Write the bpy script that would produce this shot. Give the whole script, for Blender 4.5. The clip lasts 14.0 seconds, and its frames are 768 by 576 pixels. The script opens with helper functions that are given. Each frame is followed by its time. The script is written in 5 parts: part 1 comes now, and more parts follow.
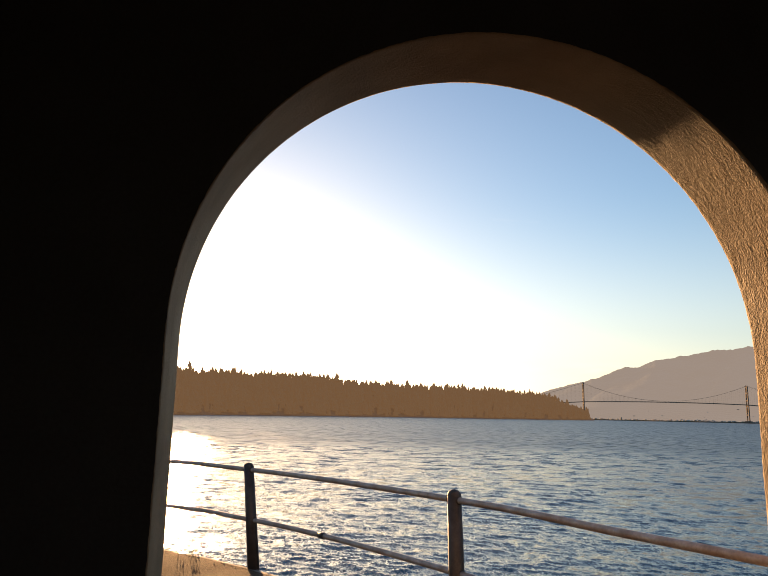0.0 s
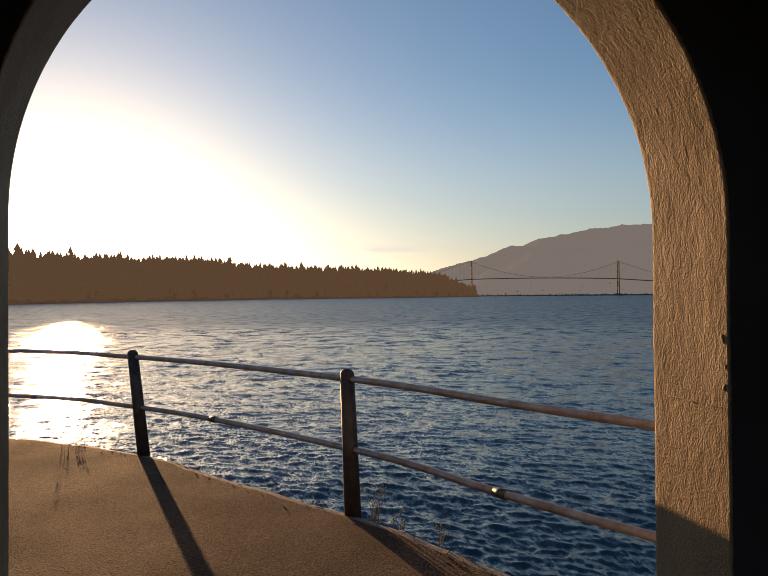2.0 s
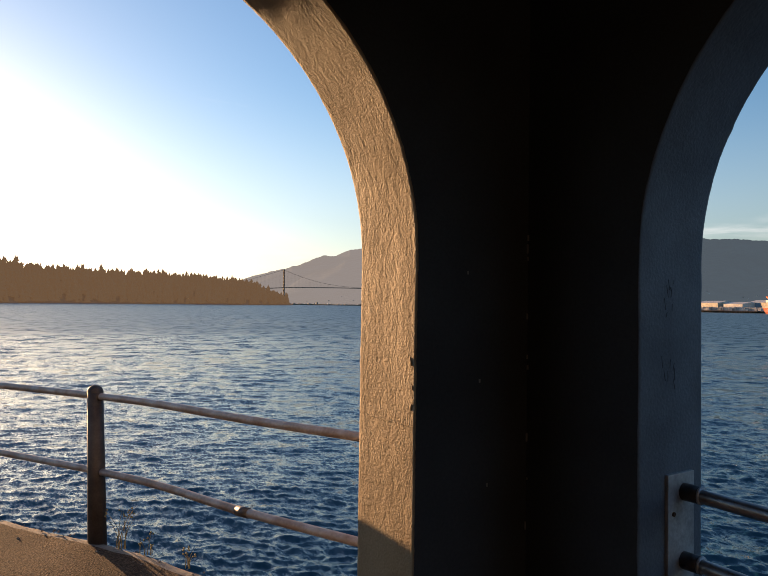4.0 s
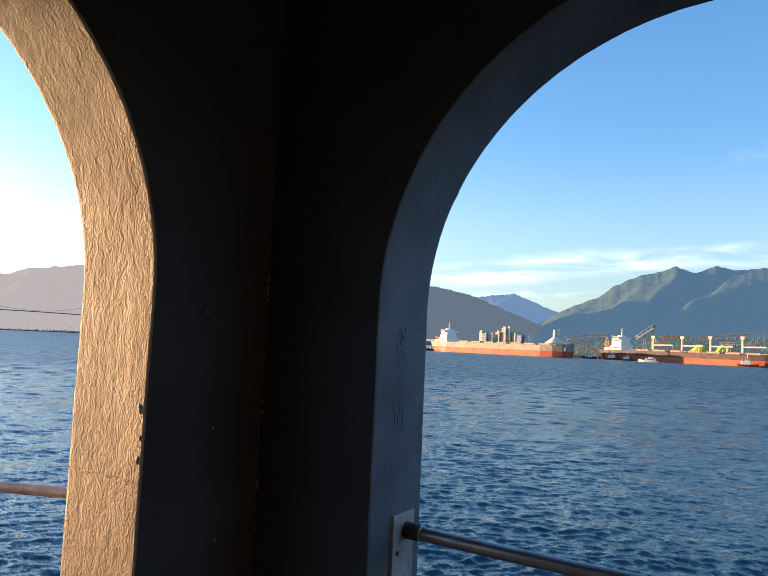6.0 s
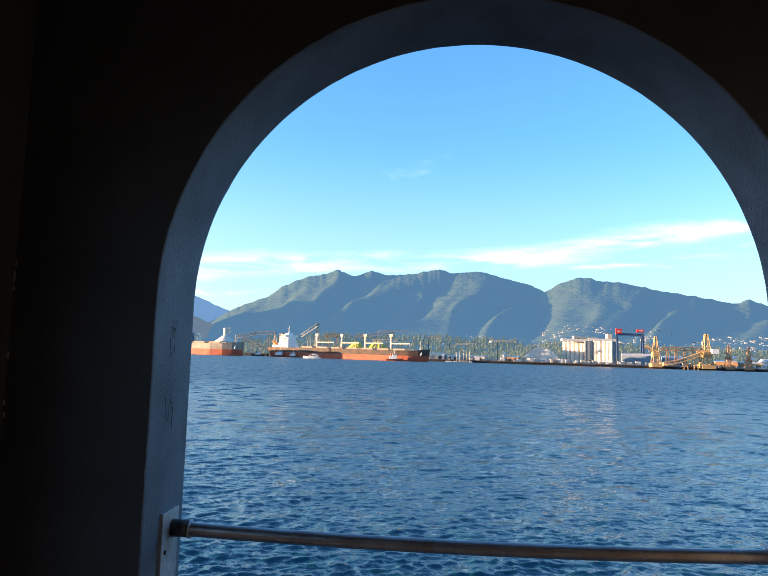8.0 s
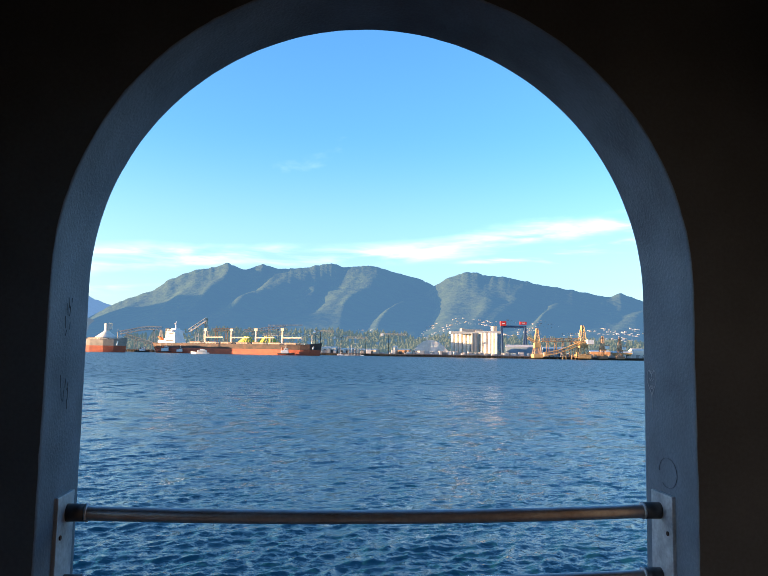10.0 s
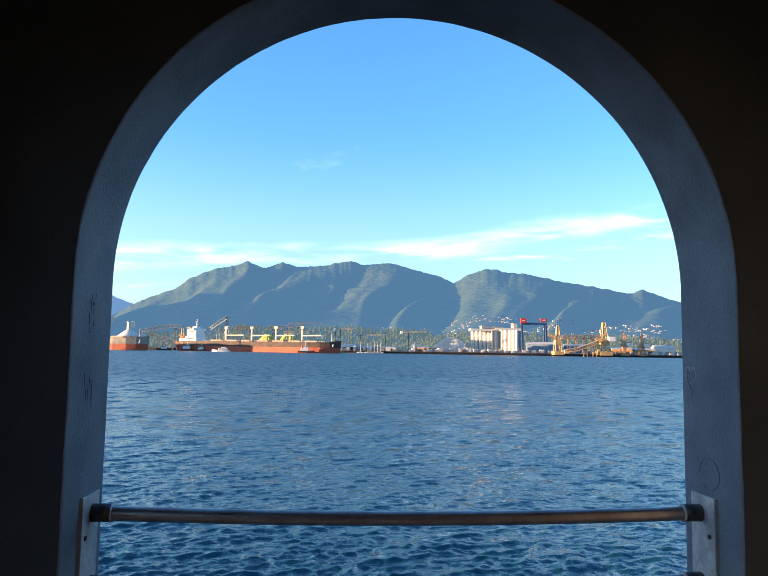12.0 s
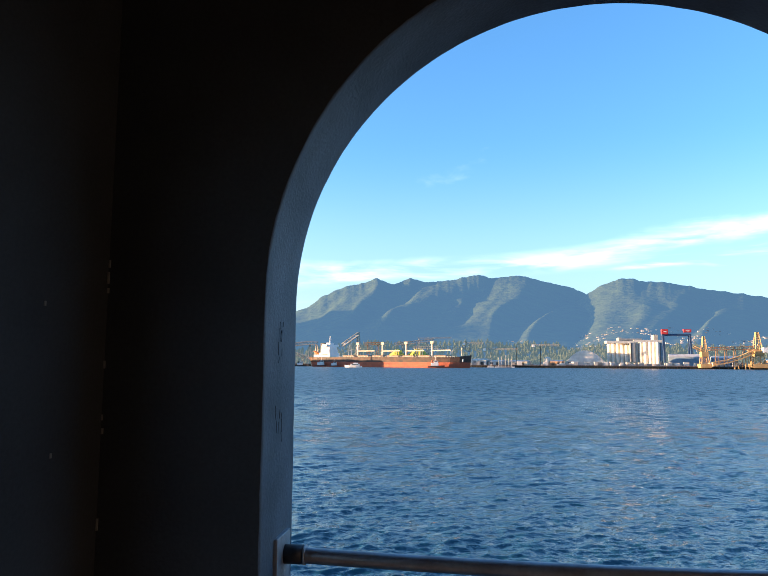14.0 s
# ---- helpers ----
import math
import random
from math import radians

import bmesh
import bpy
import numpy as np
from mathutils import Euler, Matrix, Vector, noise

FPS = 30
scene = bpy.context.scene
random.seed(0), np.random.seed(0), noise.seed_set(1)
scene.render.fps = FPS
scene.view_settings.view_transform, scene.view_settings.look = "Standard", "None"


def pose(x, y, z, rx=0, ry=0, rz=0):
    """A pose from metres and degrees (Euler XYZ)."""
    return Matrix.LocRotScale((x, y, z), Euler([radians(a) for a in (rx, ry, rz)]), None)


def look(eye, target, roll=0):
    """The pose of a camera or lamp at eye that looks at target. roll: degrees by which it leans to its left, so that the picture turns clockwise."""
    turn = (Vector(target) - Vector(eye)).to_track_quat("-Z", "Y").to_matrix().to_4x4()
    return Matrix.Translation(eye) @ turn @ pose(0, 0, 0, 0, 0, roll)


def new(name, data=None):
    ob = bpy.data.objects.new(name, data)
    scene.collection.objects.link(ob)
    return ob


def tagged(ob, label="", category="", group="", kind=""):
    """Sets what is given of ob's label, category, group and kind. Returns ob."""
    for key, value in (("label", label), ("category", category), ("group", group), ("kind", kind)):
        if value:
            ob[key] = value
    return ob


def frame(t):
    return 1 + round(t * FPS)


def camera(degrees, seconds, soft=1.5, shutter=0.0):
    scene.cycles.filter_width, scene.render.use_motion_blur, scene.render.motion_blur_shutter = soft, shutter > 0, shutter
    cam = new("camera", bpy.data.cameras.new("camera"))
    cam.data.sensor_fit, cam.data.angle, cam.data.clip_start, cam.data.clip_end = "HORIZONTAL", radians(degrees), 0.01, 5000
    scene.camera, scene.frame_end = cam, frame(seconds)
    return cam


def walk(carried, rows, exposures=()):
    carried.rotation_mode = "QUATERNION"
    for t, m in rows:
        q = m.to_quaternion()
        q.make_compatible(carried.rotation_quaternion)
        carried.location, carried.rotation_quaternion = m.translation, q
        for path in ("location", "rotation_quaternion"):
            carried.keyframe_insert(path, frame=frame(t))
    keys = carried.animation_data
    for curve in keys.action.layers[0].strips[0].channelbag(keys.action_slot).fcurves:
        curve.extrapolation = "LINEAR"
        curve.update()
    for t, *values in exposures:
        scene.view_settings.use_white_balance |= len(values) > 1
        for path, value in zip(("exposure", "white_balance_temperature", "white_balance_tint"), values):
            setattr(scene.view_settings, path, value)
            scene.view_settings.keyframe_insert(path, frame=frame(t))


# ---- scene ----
cam = camera(58.3, 14.0, soft=1.0)
ROWS = [
    (0, pose(0.38, -0.223, 1.595, 100.36, -1.18, 79.29)),
    (0.5, pose(0.324, -0.204, 1.583, 98.07, -0.33, 71.35)),
    (1, pose(0.241, -0.279, 1.577, 95.17, 0.04, 66.82)),
    (1.5, pose(0.177, -0.283, 1.587, 92.55, 0.14, 68.23)),
    (2, pose(0.136, -0.136, 1.59, 90.61, 0.41, 70.6)),
    (2.2, pose(0.128, -0.049, 1.592, 90.16, 0.34, 71.85)),
    (4.3, pose(0.313, 0.187, 1.654, 91.88, -1.02, 51.11)),
    (4.5, pose(0.321, 0.188, 1.664, 92.26, -1.13, 48.52)),
    (5, pose(0.316, 0.158, 1.661, 92.99, -1.43, 41.21)),
    (5.5, pose(0.269, 0.131, 1.67, 93.6, -2.29, 36.2)),
    (6, pose(0.128, 0.142, 1.668, 94.75, -2.6, 30.25)),
    (6.5, pose(-0.005, 0.108, 1.68, 95.45, -3.37, 22.7)),
    (7, pose(-0.145, 0.027, 1.695, 95.3, -3.05, 15.16)),
    (7.5, pose(-0.175, -0.045, 1.664, 95.21, -2.39, 8.77)),
    (8, pose(-0.183, -0.041, 1.632, 95.65, -1.83, 3.36)),
    (8.5, pose(-0.224, -0.068, 1.607, 95.38, -1.97, -1.75)),
    (11, pose(-0.229, -0.084, 1.566, 95.37, -0.98, -5.85)),
    (11.5, pose(-0.243, -0.05, 1.57, 95.4, -0.66, -4.62)),
    (12, pose(-0.252, -0.013, 1.567, 95.13, -0.92, -3.96)),
    (12.5, pose(-0.243, 0.04, 1.569, 94.88, -0.89, -3.89)),
    (13, pose(-0.254, 0.113, 1.566, 95.23, -0.76, -3.35)),
    (13.5, pose(-0.314, 0.181, 1.58, 95.5, -0.47, -0.14)),
    (14, pose(-0.475, 0.204, 1.608, 96.22, -0.4, 6.76)),
]
EXPO = [(0.0, 1.38, 7500, 16), (0.5, 1.15, 7350, 16), (1.0, 0.68, 6300, 14), (1.5, 0.58, 6150, 14), (2.0, 0.62, 6850, 15), (2.2, 0.64, 6900, 15), (4.3, 1.45, 6450, 13), (5.0, 1.78, 6300, 13), (6.0, 2.12, 5950, 12), (7.0, 2.33, 5650, 9), (8.5, 2.38, 5420, 7), (12.5, 2.32, 5400, 7), (14.0, 2.33, 5550, 9)]
walk(cam, ROWS, EXPO)

# ---------------------------------------------------------------- light
SUN_AZ, SUN_EL = 95.7, 4.1          # degrees, counter-clockwise from +y, and above the horizon
sun_dir = Vector((-math.sin(radians(SUN_AZ)) * math.cos(radians(SUN_EL)), math.cos(radians(SUN_AZ)) * math.cos(radians(SUN_EL)), math.sin(radians(SUN_EL))))
sun = new("sun", bpy.data.lights.new("sun", "SUN"))
sun.data.energy, sun.data.angle, sun.data.color = 5.0, radians(0.55), (1.0, 0.58, 0.27)
sun.matrix_world = look((0, 0, 0), -sun_dir)

world = bpy.data.worlds.new("evening_sky")
scene.world = world
world.use_nodes = True
wn, wl = world.node_tree.nodes, world.node_tree.links
wn.clear()
sky = wn.new("ShaderNodeTexSky")
sky.sky_type, sky.sun_disc = "NISHITA", False
sky.sun_elevation, sky.sun_rotation = radians(SUN_EL), radians(-SUN_AZ)
sky.air_density, sky.dust_density, sky.ozone_density = 1.0, 0.8, 3.0
bg = wn.new("ShaderNodeBackground")
bg.inputs["Strength"].default_value = 0.14
wout = wn.new("ShaderNodeOutputWorld")
# one soft tilted band of cloud low over the mountains, and faint wisps higher up
wtc = wn.new("ShaderNodeTexCoord")
wsep = wn.new("ShaderNodeSeparateXYZ")
wl.new(wtc.outputs["Generated"], wsep.inputs[0])


def wmath(op, a, b, c=None):
    q = wn.new("ShaderNodeMath")
    q.operation = op
    for k, v in enumerate((a, b) if c is None else (a, b, c)):
        if isinstance(v, float):
            q.inputs[k].default_value = v
        else:
            wl.new(v, q.inputs[k])
    return q.outputs[0]


def wnoise(scale, stretch, detail=5.0):
    mp = wn.new("ShaderNodeMapping")
    mp.inputs["Scale"].default_value, mp.inputs["Rotation"].default_value = (1, 1, stretch), (0.0, radians(-5.0), 0.0)
    q = wn.new("ShaderNodeTexNoise")
    q.inputs["Scale"].default_value, q.inputs["Detail"].default_value, q.inputs["Roughness"].default_value = scale, detail, 0.55
    q.inputs["Distortion"].default_value = 0.4
    wl.new(wtc.outputs["Generated"], mp.inputs["Vector"])
    wl.new(mp.outputs[0], q.inputs["Vector"])
    return q.outputs["Fac"]


def wsoft(v, lo, hi, to_lo, to_hi):
    q = wn.new("ShaderNodeMapRange")
    q.interpolation_type = "SMOOTHSTEP"
    for k, x in enumerate((lo, hi, to_lo, to_hi)):
        q.inputs[k + 1].default_value = x
    wl.new(v, q.inputs[0])
    return q.outputs[0]


# thin pale haze takes the colour out of the sky towards the horizon
haze = wn.new("ShaderNodeHueSaturation")
haze.inputs["Saturation"].default_value = 0.55
wl.new(sky.outputs[0], haze.inputs["Color"])
wl.new(wsoft(wsep.outputs["Z"], 0.02, 0.32, 0.9, 0.0), haze.inputs["Fac"])

centre = wmath("MULTIPLY_ADD", wsep.outputs["X"], -0.085, wsep.outputs["Z"])
centre = wmath("MULTIPLY_ADD", wnoise(3.0, 3.0), 0.06, centre)
off = wmath("ABSOLUTE", wmath("SUBTRACT", centre, 0.172), 0.0)
band = wmath("MULTIPLY", wsoft(off, 0.0, 0.022, 0.72, 0.0), wsoft(wnoise(7.0, 7.0), 0.36, 0.74, 0.0, 0.9))
# a second, lower streak under it
under = wmath("ABSOLUTE", wmath("SUBTRACT", centre, 0.142), 0.0)
band = wmath("ADD", band, wmath("MULTIPLY", wsoft(under, 0.0, 0.013, 0.55, 0.0), wsoft(wnoise(5.5, 9.0), 0.46, 0.72, 0.0, 0.9)))
high = wmath("MULTIPLY", wsoft(wsep.outputs["Z"], 0.12, 0.2, 0.0, 0.14), wsoft(wnoise(4.5, 3.5), 0.68, 0.85, 0.0, 1.0))
cover = wmath("MINIMUM", wmath("ADD", band, high), 0.6)
wmix = wn.new("ShaderNodeMix")
wmix.data_type = "RGBA"
wmix.inputs[7].default_value = (3.4, 3.3, 3.2, 1)
wl.new(cover, wmix.inputs[0])
wl.new(haze.outputs[0], wmix.inputs[6])
wl.new(wmix.outputs[2], bg.inputs["Color"])
wl.new(bg.outputs[0], wout.inputs[0])


# ---------------------------------------------------------------- materials
def material(name, color, rough=0.6, metal=0.0, vary=0.25, scale=3.0, bump=0.0, bump_scale=40.0, color2=None, spec=0.5, emit=None, stretch=(1, 1, 1), island=False, speckle=0.0, bump2=None):
    """Principled surface with stains at one scale and grain with relief at another."""
    m = bpy.data.materials.new(name)
    m.use_nodes = True
    n, l = m.node_tree.nodes, m.node_tree.links
    b = n["Principled BSDF"]
    b.inputs["Roughness"].default_value, b.inputs["Metallic"].default_value = rough, metal
    b.inputs["Specular IOR Level"].default_value = spec
    tc = n.new("ShaderNodeTexCoord")
    mp = n.new("ShaderNodeMapping")
    mp.inputs["Scale"].default_value = stretch
    l.new(tc.outputs["Object"], mp.inputs["Vector"])
    big = n.new("ShaderNodeTexNoise")
    big.inputs["Scale"].default_value, big.inputs["Detail"].default_value = scale, 5.0
    l.new(mp.outputs[0], big.inputs["Vector"])
    fine = n.new("ShaderNodeTexNoise")
    fine.inputs["Scale"].default_value, fine.inputs["Detail"].default_value = bump_scale, 6.0
    l.new(mp.outputs[0], fine.inputs["Vector"])
    c2 = color2 or tuple(c * (1 - vary) for c in color)
    mix = n.new("ShaderNodeMix")
    mix.data_type = "RGBA"
    mix.inputs[6].default_value, mix.inputs[7].default_value = (*color, 1), (*c2, 1)
    rmp = n.new("ShaderNodeValToRGB")
    rmp.color_ramp.elements[0].position, rmp.color_ramp.elements[1].position = 0.35, 0.68
    l.new(big.outputs["Fac"], rmp.inputs["Fac"])
    l.new(rmp.outputs["Color"], mix.inputs[0])
    grain = n.new("ShaderNodeMix")
    grain.data_type, grain.blend_type = "RGBA", "MULTIPLY"
    grain.inputs[0].default_value = min(1.0, vary * 1.5)
    l.new(mix.outputs[2], grain.inputs[6])
    l.new(fine.outputs["Fac"], grain.inputs[7])
    last = grain.outputs[2]
    if speckle:
        sp = n.new("ShaderNodeTexVoronoi")
        sp.inputs["Scale"].default_value = bump_scale * 1.6
        l.new(mp.outputs[0], sp.inputs["Vector"])
        sr = n.new("ShaderNodeMapRange")
        sr.inputs[3].default_value, sr.inputs[4].default_value = 1.0 - speckle, 1.0 + speckle
        l.new(sp.outputs["Color"], sr.inputs[0])
        sm = n.new("ShaderNodeMix")
        sm.data_type, sm.blend_type = "RGBA", "MULTIPLY"
        sm.inputs[0].default_value = 1.0
        l.new(last, sm.inputs[6])
        l.new(sr.outputs[0], sm.inputs[7])
        last = sm.outputs[2]
    if island:
        geo = n.new("ShaderNodeNewGeometry")
        hsv = n.new("ShaderNodeHueSaturation")
        mr = n.new("ShaderNodeMapRange")
        mr.inputs[3].default_value, mr.inputs[4].default_value = 0.6, 1.5
        l.new(geo.outputs["Random Per Island"], mr.inputs[0])
        l.new(mr.outputs[0], hsv.inputs["Value"])
        l.new(last, hsv.inputs["Color"])
        last = hsv.outputs[0]
    l.new(last, b.inputs["Base Color"])
    rr = n.new("ShaderNodeMapRange")
    rr.inputs[3].default_value, rr.inputs[4].default_value = max(0.02, rough - 0.12), min(1.0, rough + 0.12)
    l.new(big.outputs["Fac"], rr.inputs[0])
    l.new(rr.outputs[0], b.inputs["Roughness"])
    if bump:
        bp = n.new("ShaderNodeBump")
        bp.inputs["Strength"].default_value, bp.inputs["Distance"].default_value = 1.0, bump
        l.new(fine.outputs["Fac"], bp.inputs["Height"])
        l.new(bp.outputs[0], b.inputs["Normal"])
        if bump2:
            cs = n.new("ShaderNodeTexNoise")
            cs.inputs["Scale"].default_value, cs.inputs["Detail"].default_value, cs.inputs["Roughness"].default_value = bump2[1], 5.0, 0.55
            cs.inputs["Distortion"].default_value = 0.6
            l.new(mp.outputs[0], cs.inputs["Vector"])
            bq = n.new("ShaderNodeBump")
            bq.inputs["Strength"].default_value, bq.inputs["Distance"].default_value = 1.0, bump2[0]
            l.new(cs.outputs["Fac"], bq.inputs["Height"])
            l.new(bp.outputs[0], bq.inputs["Normal"])
            l.new(bq.outputs[0], b.inputs["Normal"])
    if emit:
        b.inputs["Emission Color"].default_value, b.inputs["Emission Strength"].default_value = (*emit[0], 1), emit[1]
    return m


M = {}
# one stucco in two colours: sunlight put into the first, shade into the second
M["plaster"] = material("sunlit_tone_stucco", (0.40, 0.30, 0.185), 0.75, vary=0.22, scale=5, bump=0.0048, bump_scale=170, stretch=(1, 1.1, 0.66), spec=0.25, bump2=(0.0070, 30))
M["shaded_plaster"] = material("shade_tone_stucco", (0.135, 0.17, 0.22), 0.6, vary=0.3, scale=5, bump=0.0025, bump_scale=90)
# the gloom of the passage is put into this dark base colour
M["inner"] = material("wall_with_shade_in_color", (0.058, 0.062, 0.068), 0.85, vary=0.3, scale=2, bump=0.002, bump_scale=80)
M["outer"] = material("white_painted_wall", (0.75, 0.73, 0.7), 0.8, vary=0.15, scale=2, bump=0.006, bump_scale=50)
M["floor"] = material("worn_concrete", (0.16, 0.15, 0.14), 0.9, vary=0.3, scale=3, bump=0.003, bump_scale=120)
M["walk"] = material("asphalt_path", (0.165, 0.108, 0.070), 0.95, vary=0.5, scale=1.2, bump=0.012, bump_scale=70, speckle=0.85, spec=0.08)
M["coping"] = material("granite_coping", (0.26, 0.23, 0.2), 0.85, vary=0.4, scale=4, bump=0.01, bump_scale=60)
M["post"] = material("weathered_iron_post", (0.085, 0.068, 0.06), 0.6, metal=0.3, vary=0.4, scale=14, bump=0.002, bump_scale=90)
M["pipe"] = material("galvanised_pipe", (0.47, 0.42, 0.39), 0.48, metal=0.45, vary=0.35, scale=9, bump=0.0006, bump_scale=60, color2=(0.32, 0.23, 0.18))
M["arch_pipe"] = material("brown_stained_pipe", (0.47, 0.45, 0.45), 0.36, metal=0.8, vary=0.3, scale=9, bump=0.0006, bump_scale=60, color2=(0.33, 0.27, 0.25))
M["sleeve"] = material("dark_steel_sleeve", (0.13, 0.12, 0.12), 0.5, metal=0.8, vary=0.35, scale=12)
M["plate"] = material("grey_painted_plate", (0.55, 0.57, 0.6), 0.45, metal=0.3, vary=0.35, scale=16, bump=0.001, bump_scale=80)
M["rust"] = material("rusty_bolt", (0.13, 0.07, 0.05), 0.8, metal=0.5, vary=0.4)


# ---------------------------------------------------------------- building blocks
def part(name, bm, mat, parent=None, label="", smooth=False):
    """Links a bmesh as one mesh object, under a thing or a part if given."""
    me = bpy.data.meshes.new(name)
    bm.normal_update()
    bm.to_mesh(me)
    bm.free()
    for mt in (mat if isinstance(mat, (list, tuple)) else (mat,)):
        me.materials.append(mt)
    if smooth:
        me.polygons.foreach_set("use_smooth", [True] * len(me.polygons))
    ob = new(name, me)
    if parent:
        ob.parent = parent
    if label:
        ob["label"] = label
    return ob


def empty(name, m=None, label="", category="", group=""):
    ob = new(name)
    ob.empty_display_size = 0.2
    if m is not None:
        ob.matrix_world = m
    return tagged(ob, label, category, group)


def mesh_object(name, verts, faces, mat, smooth=False, parent=None):
    me = bpy.data.meshes.new(name)
    me.from_pydata(verts, [], faces)
    me.update()
    for mt in (mat if isinstance(mat, (list, tuple)) else (mat,)):
        me.materials.append(mt)
    if smooth:
        me.polygons.foreach_set("use_smooth", [True] * len(me.polygons))
    ob = new(name, me)
    if parent:
        ob.parent = parent
    return ob


def box(bm, c, s, rz=0.0, bevel=0.0, mat=0):
    """A block of size s round c, turned by rz degrees."""
    r = bmesh.ops.create_cube(bm, size=1.0)
    vs = r["verts"]
    bmesh.ops.transform(bm, matrix=pose(*c, 0, 0, rz) @ Matrix.Diagonal((*s, 1)), verts=vs)
    if bevel:
        es = list({e for v in vs for e in v.link_edges})
        bmesh.ops.bevel(bm, geom=es, offset=bevel, segments=2, affect="EDGES", profile=0.6)
    if mat:
        for f in {f for v in vs if v.is_valid for f in v.link_faces}:
            f.material_index = mat
    return bm


def tube(bm, a, b, r, seg=12, r2=None, caps=True):
    """A round bar from a to b, of radius r, or tapering to r2."""
    a, b = Vector(a), Vector(b)
    d = b - a
    q = d.to_track_quat("Z", "Y").to_matrix().to_4x4()
    m = Matrix.Translation((a + b) / 2) @ q
    bmesh.ops.create_cone(bm, cap_ends=caps, segments=seg, radius1=r, radius2=r if r2 is None else r2, depth=d.length, matrix=m)
    return bm


def beam(bm, a, b, w, h):
    """A square bar from a to b."""
    a, b = Vector(a), Vector(b)
    d = b - a
    r = bmesh.ops.create_cube(bm, size=1.0)
    m = Matrix.Translation((a + b) / 2) @ d.to_track_quat("Z", "Y").to_matrix().to_4x4() @ Matrix.Diagonal((w, h, d.length, 1))
    bmesh.ops.transform(bm, matrix=m, verts=r["verts"])
    return bm


def polar(az, d, z=0.0):
    """The place d metres off, az degrees counter-clockwise from +y."""
    return Vector((-math.sin(radians(az)) * d, math.cos(radians(az)) * d, z))


def rise(el, d):
    """The height at which something d metres off stands el degrees over the eye's level."""
    return 1.58 + d * math.tan(radians(el))


SEA = -4.0

# ---------------------------------------------------------------- the arched base of the lighthouse
X1o, X1i, Y2o, Y2i = -1.855, -1.515, 2.46, 2.10
XE, YS = 1.50, -1.0
TOP = 3.2


def arch_wall(name, place, half, spring, crown, left, right, top, thick, seed, reveal):
    """A wall in its own frame (x along, y from the inner face to the outer, z up) with a round-headed opening from the floor."""
    prof = []
    nj, na = (46, 96) if seed == 1 else (150, 260)
    for i in range(nj):
        prof.append((-half, spring * i / nj))
    for i in range(na + 1):
        a = math.pi * (1 - i / na)
        prof.append((half * math.cos(a), spring + (crown - spring) * math.sin(a)))
    for i in range(nj):
        prof.append((half, spring * (1 - (i + 1) / nj)))
    outer = []
    for x, z in prof:
        if z <= spring + 1e-6 or abs(x) < 1e-9 and z < spring:
            outer.append((left if x < 0 else right, z))
        else:
            dx, dz = x, z - spring
            k = min([((top - spring) / dz)] + ([right / dx] if dx > 1e-6 else []) + ([left / dx] if dx < -1e-6 else []))
            outer.append((dx * k, spring + dz * k))
    rnd = Vector((seed * 3.7, seed * 1.3, 0))

    def wob(x, y, z, amp):
        p = Vector((x, y, z))
        return amp * (0.45 * noise.noise((p + rnd) * 3.1) + 0.5 * noise.noise((p + rnd) * 9.0) + 0.4 * noise.noise((p + rnd) * 24.0))

    verts, faces, mats = [], [], []
    depth = [0.0, 0.012, 0.04, 0.12, 0.22, 0.34, 0.46, 0.58, 0.7, 0.81, 0.9, 0.96, 0.988, 1.0]
    nd = len(depth) - 1
    n = len(prof)
    for j in range(nd + 1):
        y = thick * depth[j]
        edge = 0.003 if j in (0, nd) else 0.0
        for i, (x, z) in enumerate(prof):
            nx, nz = (1.0 if x < 0 else -1.0, 0.0) if z <= spring else (-x / half, -(z - spring) / half)
            w = wob(x, y, z, 0.002 if seed == 1 or edge else 0.0007) - edge
            if edge:
                w += 0.0022 * noise.noise(Vector((x, y, z)) * 75.0) + 0.0015 * noise.noise(Vector((x, y, z)) * 33.0)
            verts.append((x + nx * w, y + (wob(x, y + 7, z, 0.004) if j in (0, nd) else 0), z + nz * w))
    for j in range(nd):
        for i in range(n - 1):
            a = j * n + i
            faces.append((a, a + n, a + n + 1, a + 1))
            mats.append(0)
    for face, j, y, mi in (("in", 0, 0.0, 1), ("out", nd, thick, 2)):
        base = len(verts)
        ring = 5
        for r in range(1, ring + 1):
            k = r / ring
            for (x, z), (ox, oz) in zip(prof, outer):
                verts.append((x + (ox - x) * k, y, z + (oz - z) * k))
        for r in range(ring):
            for i in range(n - 1):
                a = (j * n + i) if r == 0 else base + (r - 1) * n + i
                b = base + r * n + i
                f = (a, a + 1, b + 1, b)
                faces.append(f if j == 0 else f[::-1])
                mats.append(mi)
        if j == 0:
            rim_in = base + (ring - 1) * n
        else:
            rim_out = base + (ring - 1) * n
    for i in range(n - 1):
        faces.append((rim_in + i, rim_in + i + 1, rim_out + i + 1, rim_out + i))
        mats.append(2)
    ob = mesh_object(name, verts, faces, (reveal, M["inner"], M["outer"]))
    ob.data.polygons.foreach_set("material_index", mats)
    ob.data.polygons.foreach_set("use_smooth", [m == 0 for m in mats])
    ob.matrix_world = place
    return ob


